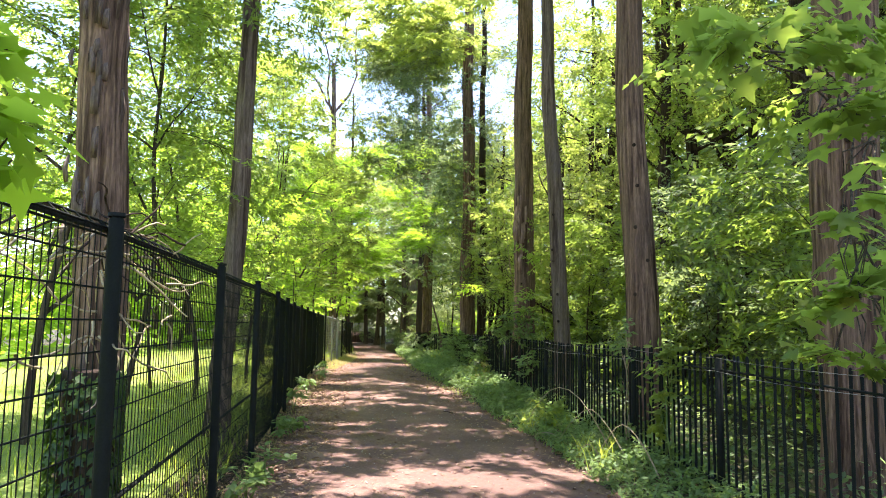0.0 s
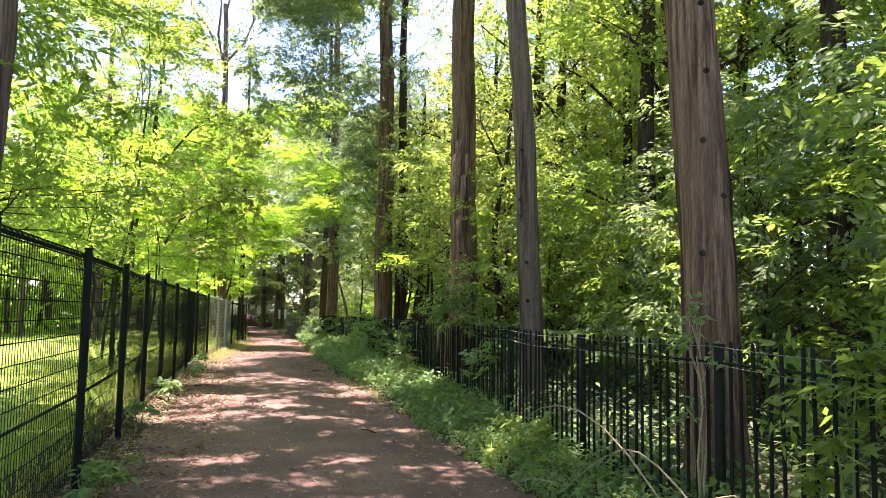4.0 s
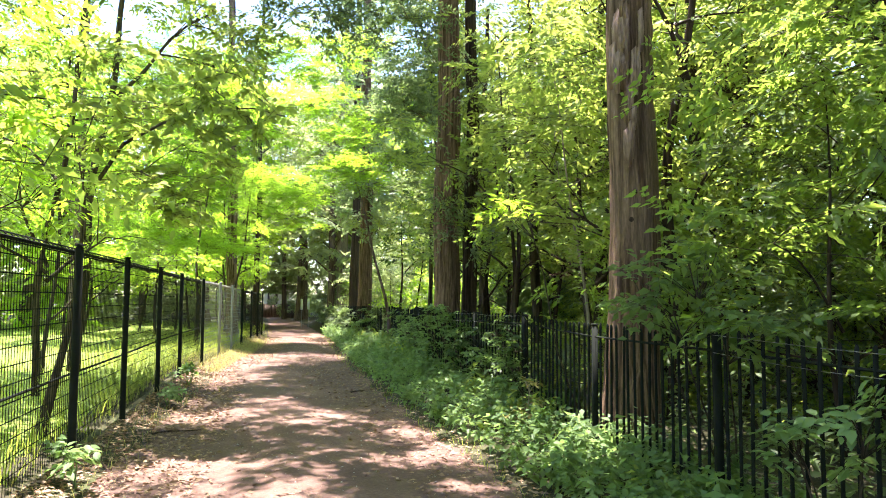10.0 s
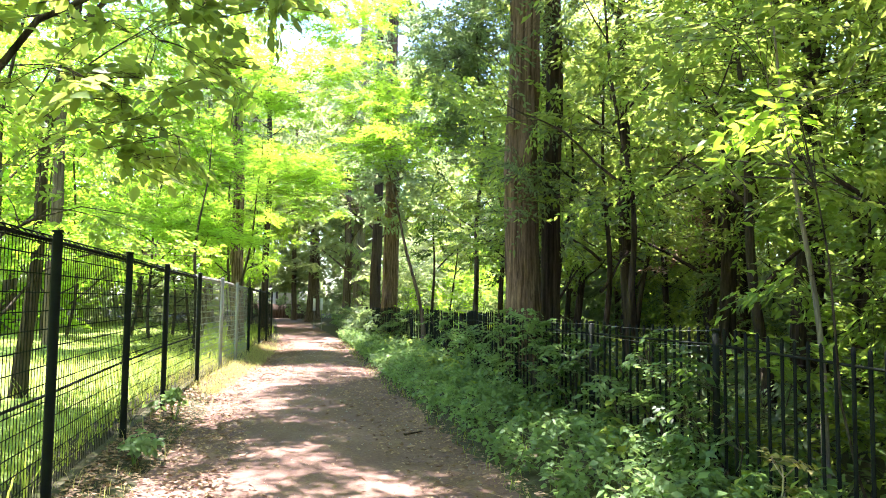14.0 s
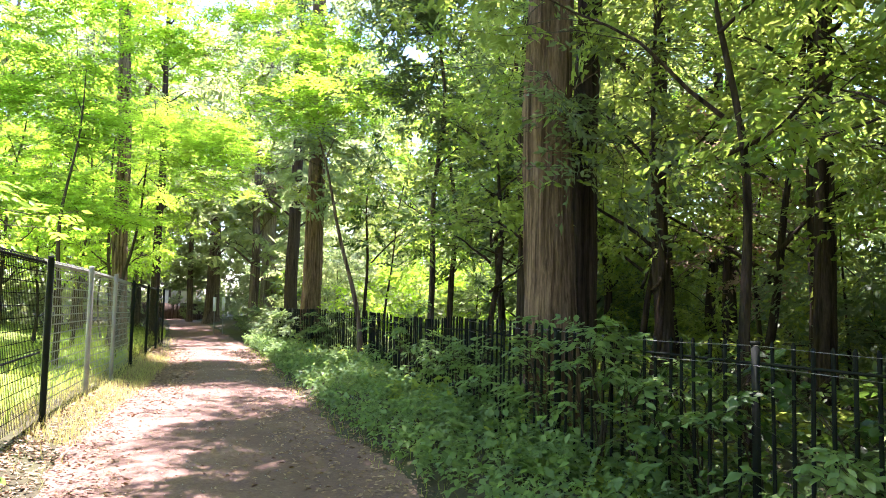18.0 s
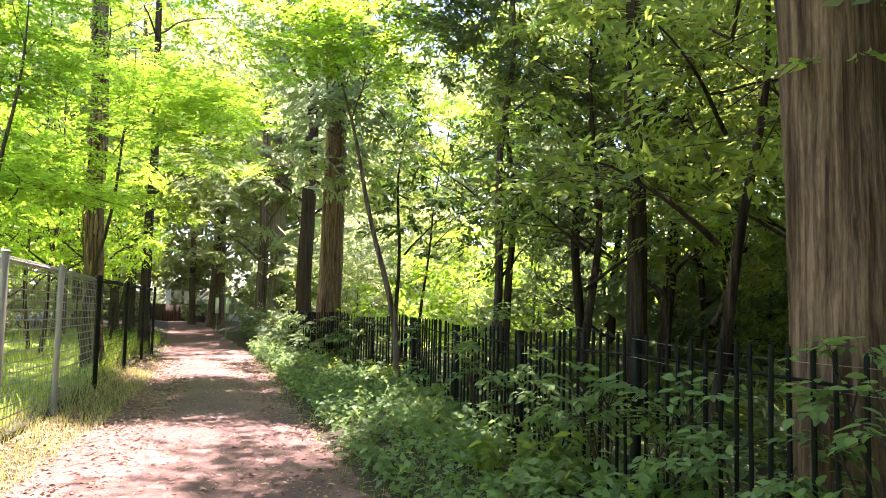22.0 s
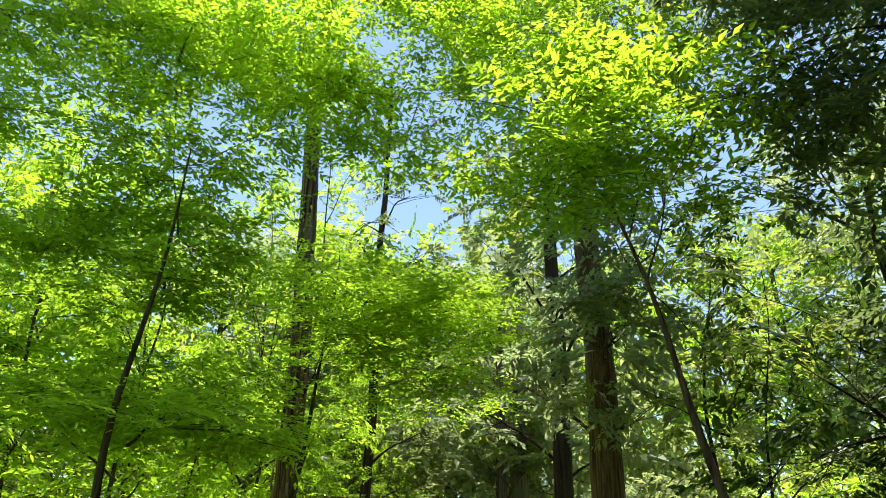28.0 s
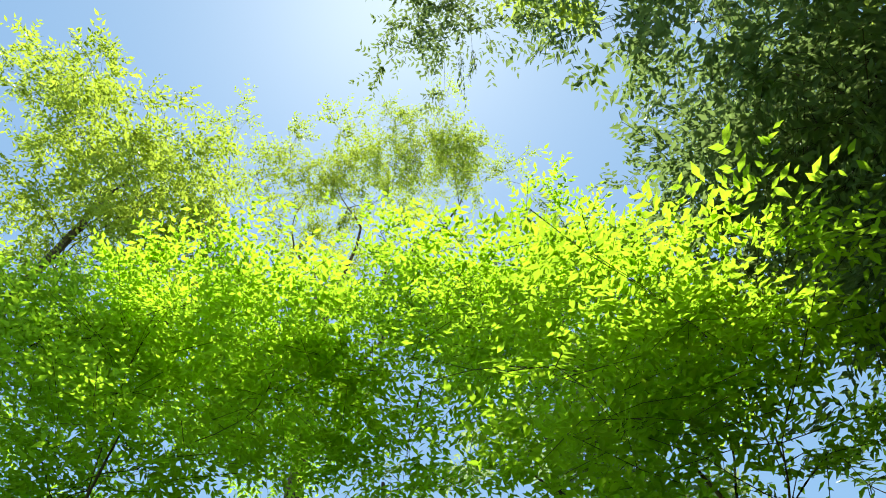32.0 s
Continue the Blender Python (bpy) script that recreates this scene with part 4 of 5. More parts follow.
for k, (x, y, r, h, lx) in enumerate([(2.23, 27.6, 0.13, 9, 0.1), (2.9, 24.3, 0.12, 8, -0.2), (3.3, 29.6, 0.07, 8, 0.2), (4.3, 23.5, 0.11, 8, 0.1), (6.4, 12.6, 0.22, 13, 0.1), (4.6, 14.6, 0.17, 11, 0.1),
                                   (0.45, 34.0, 0.05, 6, 0.4), (1.05, 34.4, 0.035, 6, 0.5), (1.75, 21.3, 0.05, 6, -0.3), (3.4, 20.6, 0.09, 7, 0.2), (5.2, 26.4, 0.12, 9, 0.1)]):
    crown_tree("forest_tree", "dark bare-stemmed tree in the shade of the wood", x, y, r, h,
               ring_clumps(x, y, 7, max(3.2, h * 0.5), h + 0.4, 1.6, 1.0, 0.5, 700 + k), BARK_DARK, LEAF_MID, "bare stems in the wood", (lx, 0.1), 0.1, 62, sides=14, fine=5)
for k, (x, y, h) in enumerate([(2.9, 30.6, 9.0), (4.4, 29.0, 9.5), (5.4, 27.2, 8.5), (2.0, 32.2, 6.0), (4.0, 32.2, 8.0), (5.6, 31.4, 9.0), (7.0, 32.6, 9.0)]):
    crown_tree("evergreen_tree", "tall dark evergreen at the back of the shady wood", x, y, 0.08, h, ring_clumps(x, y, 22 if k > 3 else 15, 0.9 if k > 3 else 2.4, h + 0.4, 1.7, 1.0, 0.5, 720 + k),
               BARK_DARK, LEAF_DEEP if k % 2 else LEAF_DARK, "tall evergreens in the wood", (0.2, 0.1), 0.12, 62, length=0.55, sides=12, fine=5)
for k, (x, y, h) in enumerate([(3.6, 22.6, 9.5), (5.6, 21.0, 10.5), (7.2, 23.6, 10.5), (6.4, 28.4, 11.5), (5.2, 17.2, 11.5), (7.6, 15.4, 12.0), (4.0, 19.6, 11.0), (6.8, 19.0, 12.0)]):
    crown_tree("forest_tree", "tall dark-stemmed forest tree with a high leafy crown", x, y, 0.12, h, ring_clumps(x, y, 12, 5.6, h + 0.6, 2.0, 1.2, 0.5, 760 + k),
               BARK_DARK, LEAF_MID, "high trees in the wood", (0.2, 0.2), 0.12, 42, 11, length=0.7, sides=12, fine=5)
crown_tree("withered_tree", "small tree with withered reddish-brown leaves in the shady wood", 5.0, 25.4, 0.05, 3.4,
           ring_clumps(5.0, 25.2, 12, 1.9, 4.4, 1.2, 0.6, 0.3, 806), BARK_TWIG, LITTER, size=0.09, twigs=75, sides=9)
crown_tree("sapling", "pale grey-barked curved sapling behind the railing", 1.95, 17.9, 0.028, 4.4,
           ring_clumps(1.8, 17.9, 6, 2.8, 4.6, 0.8, 0.7, 0.3, 801), BARK_PALE, LEAF_MID, lean=(-0.5, 0.2), size=0.1, twigs=60, sides=8)

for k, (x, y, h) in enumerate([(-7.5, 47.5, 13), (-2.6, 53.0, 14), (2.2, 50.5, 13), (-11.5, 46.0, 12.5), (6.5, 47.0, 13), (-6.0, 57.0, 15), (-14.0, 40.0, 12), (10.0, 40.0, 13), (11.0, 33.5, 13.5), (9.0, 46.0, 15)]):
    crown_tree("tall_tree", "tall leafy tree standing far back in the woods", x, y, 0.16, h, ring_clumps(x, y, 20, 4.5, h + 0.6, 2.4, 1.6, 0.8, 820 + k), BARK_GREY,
               LEAF_HAZY if k % 2 else LEAF_BRIGHT, "tall trees far back", size=0.22, twigs=36, per=11, length=0.9, shape=DART, sides=12, fine=3)

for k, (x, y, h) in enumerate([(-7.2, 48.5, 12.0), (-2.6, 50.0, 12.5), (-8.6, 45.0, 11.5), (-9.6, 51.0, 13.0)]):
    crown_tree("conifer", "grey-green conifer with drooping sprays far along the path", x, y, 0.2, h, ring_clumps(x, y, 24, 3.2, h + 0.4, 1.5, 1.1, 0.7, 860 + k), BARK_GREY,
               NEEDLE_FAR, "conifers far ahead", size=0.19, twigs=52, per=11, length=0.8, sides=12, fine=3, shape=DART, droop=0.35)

# ---- far woods and the end of the path ----
fg = np.random.default_rng(3)


def woods(label, places, mat, size, r=2.2):
    pieces = [sprays((x, y, z), (r, r, 0.6 * r), 28, 10, 0.64 * r, size * 1.15, 0.3, 0.1, DART, 0.9)[:2] for x, y, z in places]
    return tagged(new("far_woods", mesh_of("far_woods", *joined(pieces), mat)), label, "woods", kind="stuff")


ends = []
while len(ends) < 360:
    y = fg.uniform(44, 72)
    x = -5 + fg.normal() * 11
    z = fg.uniform(7, 17.5) if y > 59 else fg.uniform(0.5, 7)
    if (abs(x - float(at_y(P_LEFT, y)) - 0.8) > 4.4 or z > 5.4) and not (y > 58 and -13 < x < -4.0 and z < 4.4):
        ends.append((x, y, z))
woods("green wall of distant woods closing the view ahead", [e for e in ends if e[0] < -3], LEAF_HAZY, 0.36)
woods("half-lit woods beyond the clearing", [e for e in ends if e[0] >= -3], LEAF_HAZY, 0.42)
woods("leafy bushes framing the far end of the path", [(fg.choice([fg.uniform(-12.5, -9.0), fg.uniform(-6.4, -3.6)]), fg.uniform(57.5, 60), fg.uniform(0.3, 4.0)) for k in range(44)] + [(fg.uniform(-10.0, -5.2), fg.uniform(57, 60), fg.uniform(2.1, 4.4)) for k in range(44)], LEAF_HAZY, 0.2, 0.8)
woods("dim thicket behind the far end of the path", [(fg.uniform(-22, 8), fg.uniform(71, 75), fg.uniform(0.3, 6)) for k in range(90)], LEAF_HAZY, 0.36)
# Sunlit woods and dim thickets differ in leaf colour, which carries the light.
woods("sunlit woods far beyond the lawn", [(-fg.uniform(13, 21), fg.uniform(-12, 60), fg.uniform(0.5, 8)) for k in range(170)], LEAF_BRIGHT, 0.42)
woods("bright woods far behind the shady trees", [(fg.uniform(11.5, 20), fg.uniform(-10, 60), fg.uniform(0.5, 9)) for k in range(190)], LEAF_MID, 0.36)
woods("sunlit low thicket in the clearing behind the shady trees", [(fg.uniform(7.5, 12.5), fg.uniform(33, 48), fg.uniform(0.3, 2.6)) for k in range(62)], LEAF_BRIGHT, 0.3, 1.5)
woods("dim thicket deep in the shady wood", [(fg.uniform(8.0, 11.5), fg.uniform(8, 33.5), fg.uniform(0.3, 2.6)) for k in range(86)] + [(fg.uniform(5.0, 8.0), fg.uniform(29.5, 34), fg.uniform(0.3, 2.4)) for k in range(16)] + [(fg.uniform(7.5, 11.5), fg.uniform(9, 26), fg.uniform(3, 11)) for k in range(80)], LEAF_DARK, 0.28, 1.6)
woods("woods behind the start of the walk", [(fg.uniform(-14, 14), fg.uniform(-22, -12), fg.uniform(0.5, 10)) for k in range(60)], LEAF_MID, 0.5)

# ---- ground cover ----


def herbs(n, xs, ys, tall, size, per=9, shape=OVATE):
    x, y = xs, ys
    z = ground_height(x, y)
    hh = tall * (0.4 + 0.8 * rng.random(n))
    pos = np.stack([x, y, z], -1)
    lean = rng.normal(size=(n, 2)) * 0.25
    s = (np.arange(per) + 0.6 * rng.random((n, per))) / per
    p = pos[:, None] + np.concatenate([lean[:, None] * (hh[:, None] * s ** 1.5)[..., None], (hh[:, None] * (0.25 + 0.75 * s))[..., None]], -1)
    a = rng.random((n, per)) * 6.283
    al = np.stack([np.cos(a), np.sin(a), -0.15 + 0.5 * rng.normal(size=a.shape)], -1)
    sz = size * (0.6 + 0.7 * rng.random((n, per)))
    v, f = leaves(p.reshape(-1, 3), al.reshape(-1, 3), sz.ravel(), shape, 0.4)
    return v, f


def grass(n, xs, ys, tall):
    pos = np.stack([xs, ys, ground_height(xs, ys)], -1)
    a = rng.random(n) * 6.283
    lean = 0.25 + 0.5 * rng.random(n)
    al = np.stack([np.cos(a) * lean, np.sin(a) * lean, np.ones(n)], -1)
    up = np.stack([-np.cos(a), -np.sin(a), lean], -1)
    return leaves(pos, al, tall * (0.5 + 0.8 * rng.random(n)), BLADE, 0.2, up)


n = 5200
y = 6 + 36 * rng.random(n) ** 0.85
u = np.where(y < 12, 0.55 + 0.45 * rng.random(n), rng.random(n))
keep = (y > 12.5) | (rng.random(n) < 0.45)
y, u, n = y[keep], u[keep], int(keep.sum())
x = at_y(P_RIGHT, y) + 0.12 + u * (at_y(R_FENCE, y) - at_y(P_RIGHT, y) + 0.25)
hv = herbs(n, x, y, 0.3, 0.078)
tagged(new("verge_weeds", mesh_of("verge_weeds", *hv, HERB)), "low bed of broad-leaved green weeds between path and railing", "weeds", kind="stuff")
n = 3400
y = 4 + 40 * rng.random(n)
x = at_y(R_FENCE, y) + 0.2 + rng.random(n) ** 1.4 * 4.5
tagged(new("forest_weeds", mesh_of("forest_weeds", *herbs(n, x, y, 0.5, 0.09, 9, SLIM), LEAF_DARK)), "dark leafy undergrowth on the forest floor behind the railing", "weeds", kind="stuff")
n = 2600
y = 3.5 + 11 * rng.random(n)
x = at_y(P_RIGHT, y) - 0.1 + rng.random(n) ** 0.8 * (at_y(R_FENCE, y) - at_y(P_RIGHT, y) + 0.35)
tagged(new("verge_weeds", mesh_of("verge_weeds", *herbs(n, x, y, 0.17, 0.064, 8, SLIM), HERB)), "small scattered weeds between the path and the railing", "weeds", kind="stuff")
n = 2000
y = 4 + 36 * rng.random(n) ** 1.1
x = at_y(P_RIGHT, y) - 0.08 + 0.9 * rng.random(n) ** 1.3
tagged(new("verge_grass", mesh_of("verge_grass", *grass(n, x, y, 0.11), GRASS)), "thin grass along the path's shady edge", "grass", kind="stuff")
n = 9000
y = np.concatenate([4 + 40 * rng.random(n // 4), 24 + 11 * rng.random(n - n // 4)])
x = at_y(L_FENCE, y) - 0.35 + rng.random(n) * (at_y(P_LEFT, y) - at_y(L_FENCE, y) + 0.45)
tagged(new("verge_grass", mesh_of("verge_grass", *grass(n, x, y, 0.12), STRAW)), "sunlit straw-coloured tufts of grass at the foot of the mesh fence", "grass", kind="stuff")
lx, ly = np.linspace(0.25, 16, 60), np.arange(-4, 48, 0.5)
LX = at_y(L_FENCE, ly)[:, None] - lx[None]
LY = np.repeat(ly[:, None], len(lx), 1)
i = (np.arange(len(ly) - 1)[:, None] * len(lx) + np.arange(len(lx) - 1)[None]).ravel()
turf = mesh_of("lawn_turf", np.stack([LX, LY, ground_height(LX, LY) + 0.03 + 0.13 * np.clip((lx[None] - 2.0) / 3.0, 0, 1) - 0.06 * (lx[None] < 0.3)], -1).reshape(-1, 3), np.stack([i, i + 1, i + len(lx) + 1, i + len(lx)], -1), LAWN, True)
tagged(new("lawn_turf", turf), "short green lawn beyond the mesh fence", "lawn", kind="structure")
n = 24000
y = 2 + 45 * rng.random(n)
x = at_y(L_FENCE, y) - 0.1 - rng.random(n) ** 1.5 * 12
tagged(new("lawn", mesh_of("lawn", *grass(n, x, y, 0.3), GRASS)), "bright sunlit grass beyond the mesh fence", "grass", kind="stuff")
n = 38000
y = 3 + 36 * rng.random(n)
w = rng.random(n)
x = np.where(rng.random(n) < 0.66, at_y(P_LEFT, y) - 0.4 + 1.15 * w ** 1.8, np.where(rng.random(n) < 0.5, at_y(P_RIGHT, y) + np.where(y < 14, 0.7, 0.15) - 0.95 * w ** 1.4, at_y(P_LEFT, y) + (at_y(P_RIGHT, y) - at_y(P_LEFT, y)) * w))
z = np.maximum(ground_height(x, y) , base_height(y) + 0.01) + 0.012
a = rng.random(n) * 6.283
lv = leaves(np.stack([x, y, z], -1), np.stack([np.cos(a), np.sin(a), 0.1 * rng.normal(size=n)], -1), 0.026 + 0.042 * rng.random(n), SLIM, 0.4)
tagged(new("leaf_litter", mesh_of("leaf_litter", *lv, LITTER)), "dry brown fallen leaves scattered on the path", "fallen leaves", kind="stuff")

# taller weeds that crowd the railing, thickest past the second half of the walk
for k in range(46):
    y = 10.5 + (k / 46) ** 0.8 * 24 + g.uniform(-0.4, 0.4)
    x = float(at_y(R_FENCE, y)) - g.uniform(-0.1, 0.55)
    tall = g.uniform(0.25, 0.42) if y < 20 else g.uniform(0.26, 0.5)
    m = 14
    hx, hy = x + 0.22 * rng.normal(size=m), y + 0.28 * rng.normal(size=m)
    w = herbs(m, hx, hy, tall, 0.08 if k % 3 else 0.11, 16)
    stems = joined([tube(bent((a, b, float(ground_height(a, b)) - 0.02), (a + 0.05 * g.gauss(0, 1), b + 0.05 * g.gauss(0, 1), float(ground_height(a, b)) + tall * 0.8), 0.0, 4, 0.05), [0.005, 0.004, 0.003, 0.002], 3) for a, b in zip(hx, hy)])
    own = thing("weed_clump", "tall leafy green weeds growing against the iron railing", "weed", "weeds along the railing", (x, y, float(ground_height(x, y))))
    inv = Matrix.Translation((-x, -y, -float(ground_height(x, y))))
    for nm, me in (("stalkwork", mesh_of("stalkwork", *stems, HERB)), ("foliage", mesh_of("foliage", *w, HERB if k % 4 else LEAF_MID))):
        me.transform(inv)
        part(nm, me, own, kind="stuff")

# ---- small things ----


def plant(name, label, category, base, clusters, mat, size, twigs, shape=OVATE, stem=DRY_STALK, flat=0.4, length=0.25, per=7, group="", droop=0.3):
    """A weed, vine or low branch: stems from its foot to each cluster, and the leaves there."""
    own = thing(name, label, category, group, base)
    inv = Matrix.Translation([-q for q in base])
    stems, got = [], []
    for cx, cy, cz, ra, ru in clusters:
        v, f, st, en = sprays((cx, cy, cz), (ra, ra, ru), twigs, per, length, size, flat, droop, shape, 0.45)
        got.append((v, f))
        main = bent(base, (cx, cy, cz), 0.05, 7, 0.06)
        stems.append(tube(main, np.linspace(0.009, 0.004, 7), 5))
        for q in range(0, len(st), 2):
            stems.append(tube(np.vstack([bent(main[5], st[q], 0.03, 3, 0.05), en[q]]), [0.004, 0.003, 0.002, 0.0015], 3))
    for nm, me in (("stemwork", mesh_of("stemwork", *joined(stems), stem, True)), ("foliage", mesh_of("foliage", *joined(got), mat))):
        me.transform(inv)
        part(nm, me, own, kind="stuff")
    return own


def on_ground(x, y, lift=-0.02):
    return (x, y, float(ground_height(x, y)) + lift)


# leafy branches close to the start of the walk
plant("maple_branch", "low branch with large green lobed leaves over the mesh fence", "branch", on_ground(-1.75, 1.15), [(-0.92, 1.5, 1.84, 0.08, 0.06), (-1.1, 1.5, 1.98, 0.1, 0.08), (-1.0, 1.55, 2.12, 0.1, 0.08), (-1.25, 1.4, 1.75, 0.1, 0.08)],
      LEAF_BRIGHT, 0.11, 6, LOBED, BARK_TWIG, length=0.16, per=4)
plant("hanging_branch", "drooping branch with serrated bright green leaves above the railing", "branch", (2.98, 5.2, 3.3),
      [(1.25, 3.7, 2.95, 0.28, 0.1), (1.6, 3.9, 2.95, 0.35, 0.16), (1.75, 3.5, 2.65, 0.3, 0.12), (2.0, 4.0, 3.1, 0.4, 0.2), (2.2, 4.2, 2.7, 0.35, 0.2)],
      LEAF_GREEN, 0.08, 13, OVATE, BARK_TWIG, length=0.3, per=9, flat=0.2)
plant("hanging_branch", "branch of broad pale green leaves beside the railing", "branch", (3.0, 5.18, 2.3),
      [(1.72, 2.95, 1.66, 0.22, 0.12), (1.85, 3.05, 1.45, 0.2, 0.12), (1.9, 3.1, 1.85, 0.24, 0.14), (1.55, 2.85, 1.42, 0.14, 0.06)], LEAF_GREEN, 0.085, 9, LOBED, BARK_TWIG, length=0.25, per=6)
plant("hanging_branch", "branch of large lobed green leaves reaching over the path", "branch", (3.0, 5.1, 2.9),
      [(0.85, 2.3, 2.36, 0.14, 0.06), (1.05, 2.3, 2.42, 0.18, 0.1), (1.2, 2.35, 2.2, 0.18, 0.1), (1.35, 2.3, 2.4, 0.2, 0.14), (1.3, 2.25, 1.95, 0.16, 0.08), (1.4, 2.3, 1.68, 0.16, 0.1), (1.25, 2.15, 1.6, 0.1, 0.05)],
      LEAF_GREEN, 0.085, 6, LOBED, BARK_TWIG, length=0.22, per=6, flat=0.25)
# climbers and weeds on the railing
vx = lambda y, off=0.0: float(at_y(R_FENCE, y)) + off
plant("climbing_vine", "bright green vine hanging over the iron railing", "vine", on_ground(vx(6.95), 6.95),
      [(vx(6.95, -0.05), 6.95, 1.18, 0.16, 0.14), (vx(7.0, -0.06), 7.0, 0.92, 0.14, 0.16), (vx(6.85, -0.04), 6.85, 1.36, 0.1, 0.08), (vx(7.1, -0.05), 7.12, 0.68, 0.1, 0.12)], LEAF_MID, 0.08, 11, LOBED, HERB, length=0.16, per=5)
plant("climbing_vine", "pale thin vine climbing the railing before a thick trunk", "vine", on_ground(vx(8.2), 8.2),
      [(vx(8.2, -0.03), 8.2, 1.2, 0.14, 0.08), (vx(8.3, -0.02), 8.3, 0.9, 0.08, 0.25), (vx(8.4, 0.06), 8.4, 1.4, 0.06, 0.2)], HERB, 0.06, 12, OVATE, DRY_STALK, length=0.14, per=5)
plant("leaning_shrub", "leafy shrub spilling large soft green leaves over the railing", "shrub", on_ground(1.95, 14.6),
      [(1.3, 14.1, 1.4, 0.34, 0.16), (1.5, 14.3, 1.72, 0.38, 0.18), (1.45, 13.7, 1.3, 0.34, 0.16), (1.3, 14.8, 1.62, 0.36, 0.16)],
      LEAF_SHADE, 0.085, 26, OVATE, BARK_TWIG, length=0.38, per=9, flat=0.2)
plant("flat_spray", "single branch with a flat spray of sunlit bright leaves", "branch", on_ground(1.6, 16.9), [(0.78, 16.3, 2.36, 0.3, 0.04)], LEAF_BRIGHT, 0.09, 14, LANCE, BARK_TWIG, length=0.35, per=8, flat=0.1)
plant("yellowing_weed", "weed with yellow and pink-brown fading leaves by the railing", "weed", on_ground(1.0, 16.85),
      [(0.92, 16.8, 0.42, 0.12, 0.1), (0.98, 16.86, 0.6, 0.1, 0.1), (0.86, 16.7, 0.3, 0.12, 0.06)], YELLOW_LEAF, 0.06, 12, OVATE, DRY_STALK, length=0.14, per=5)
for yv, hv, nv in ((12.9, 0.95, 4), (17.8, 0.8, 5), (18.7, 1.05, 4), (21.5, 1.2, 7), (24.4, 0.95, 6), (27.1, 1.2, 7), (23.6, 1.15, 6), (20.4, 0.9, 5), (21.0, 1.1, 5), (22.2, 1.1, 6), (22.9, 0.8, 5), (25.3, 0.9, 5), (26.2, 0.8, 5), (19.4, 0.8, 4), (33.2, 1.0, 6), (29.6, 0.9, 4)):
    plant("climbing_vine", "leafy green creeper hanging over the iron railing", "vine", on_ground(vx(yv), yv),
          [(vx(yv, g.uniform(-0.22, 0.04)), yv + g.uniform(-0.35, 0.35), hv * g.uniform(0.55, 1.1), 0.15, 0.13) for q in range(nv)], HERB, 0.066, 13, ROUND, BARK_TWIG, length=0.18, per=6, group="creepers on the railing")
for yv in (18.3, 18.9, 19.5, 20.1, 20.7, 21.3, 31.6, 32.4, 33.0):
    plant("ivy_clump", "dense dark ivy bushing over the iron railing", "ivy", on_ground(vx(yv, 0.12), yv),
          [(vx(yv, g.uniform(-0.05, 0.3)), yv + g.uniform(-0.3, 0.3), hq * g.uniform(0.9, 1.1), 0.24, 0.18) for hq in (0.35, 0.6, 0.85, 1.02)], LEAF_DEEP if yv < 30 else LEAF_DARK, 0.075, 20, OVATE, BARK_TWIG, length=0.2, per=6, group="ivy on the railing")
# plants at the foot of the mesh fence
for yv in (9.6, 10.3, 7.2, 13.0, 15.4, 19.6, 21.8, 6.2):
    xv = float(at_y(L_FENCE, yv)) + g.uniform(0.12, 0.3)
    plant("fence_weed", "small broad-leaved weed at the foot of the mesh fence", "weed", on_ground(xv, yv), [(xv + g.uniform(-0.1, 0.1), yv + g.uniform(-0.1, 0.1), float(ground_height(xv, yv)) + g.uniform(0.14, 0.28), 0.14, 0.07) for q in range(3)],
          HERB, 0.08, 9, ROUND, HERB, length=0.14, per=5, group="weeds by the mesh fence")
# long grass and dry stalks by the railing
for gx0, gy0, tl in ((1.72, 7.8, 0.38), (1.62, 8.3, 0.3), (1.3, 10.8, 0.28)):
    m = 30
    tuft = grass(m, gx0 + 0.07 * rng.normal(size=m), gy0 + 0.07 * rng.normal(size=m), tl)
    tagged(new("grass_tuft", mesh_of("grass_tuft", *tuft, GRASS)), "tuft of long pale grass beside the railing", "grass", "grass tufts", kind="stuff")
for k, (xa, ya, xb, yb, up) in enumerate(((1.9, 8.0, 1.25, 10.6, 0.26), (1.95, 7.6, 1.5, 9.2, 0.3), (2.0, 6.6, 1.7, 7.9, 0.34), (1.75, 7.9, 1.55, 8.2, 0.42), (1.6, 9.3, 1.2, 9.6, 0.2))):
    a0, b0 = on_ground(xa, ya), on_ground(xb, yb, 0.12)
    tagged(new("dry_stalk", mesh_of("dry_stalk", *tube(bent(a0, b0, up, 10, 0.02), np.linspace(0.008, 0.003, 10), 5), DRY_STALK, True)), "bent dry straw-coloured stalk lying in the weeds", "stalk", "dry stalks")
# sticks on the path
for k, (xa, ya, an, ln) in enumerate(((-1.25, 29.6, 0.3, 0.35), (-1.35, 14.5, 1.5, 0.4), (-0.9, 20.8, 0.8, 0.3), (-2.9, 17.6, 0.4, 0.5), (0.2, 12.4, 2.2, 0.28))):
    z = float(base_height(ya)) + 0.03
    p = bent((xa, ya, z), (xa + ln * math.cos(an), ya + ln * math.sin(an), z), 0.04, 7, 0.05)
    tagged(new("stick", mesh_of("stick", *tube(p, np.linspace(0.011, 0.005, 7), 6), BARK_DARK, True)), "short dark fallen stick on the path", "stick", "sticks on the path")
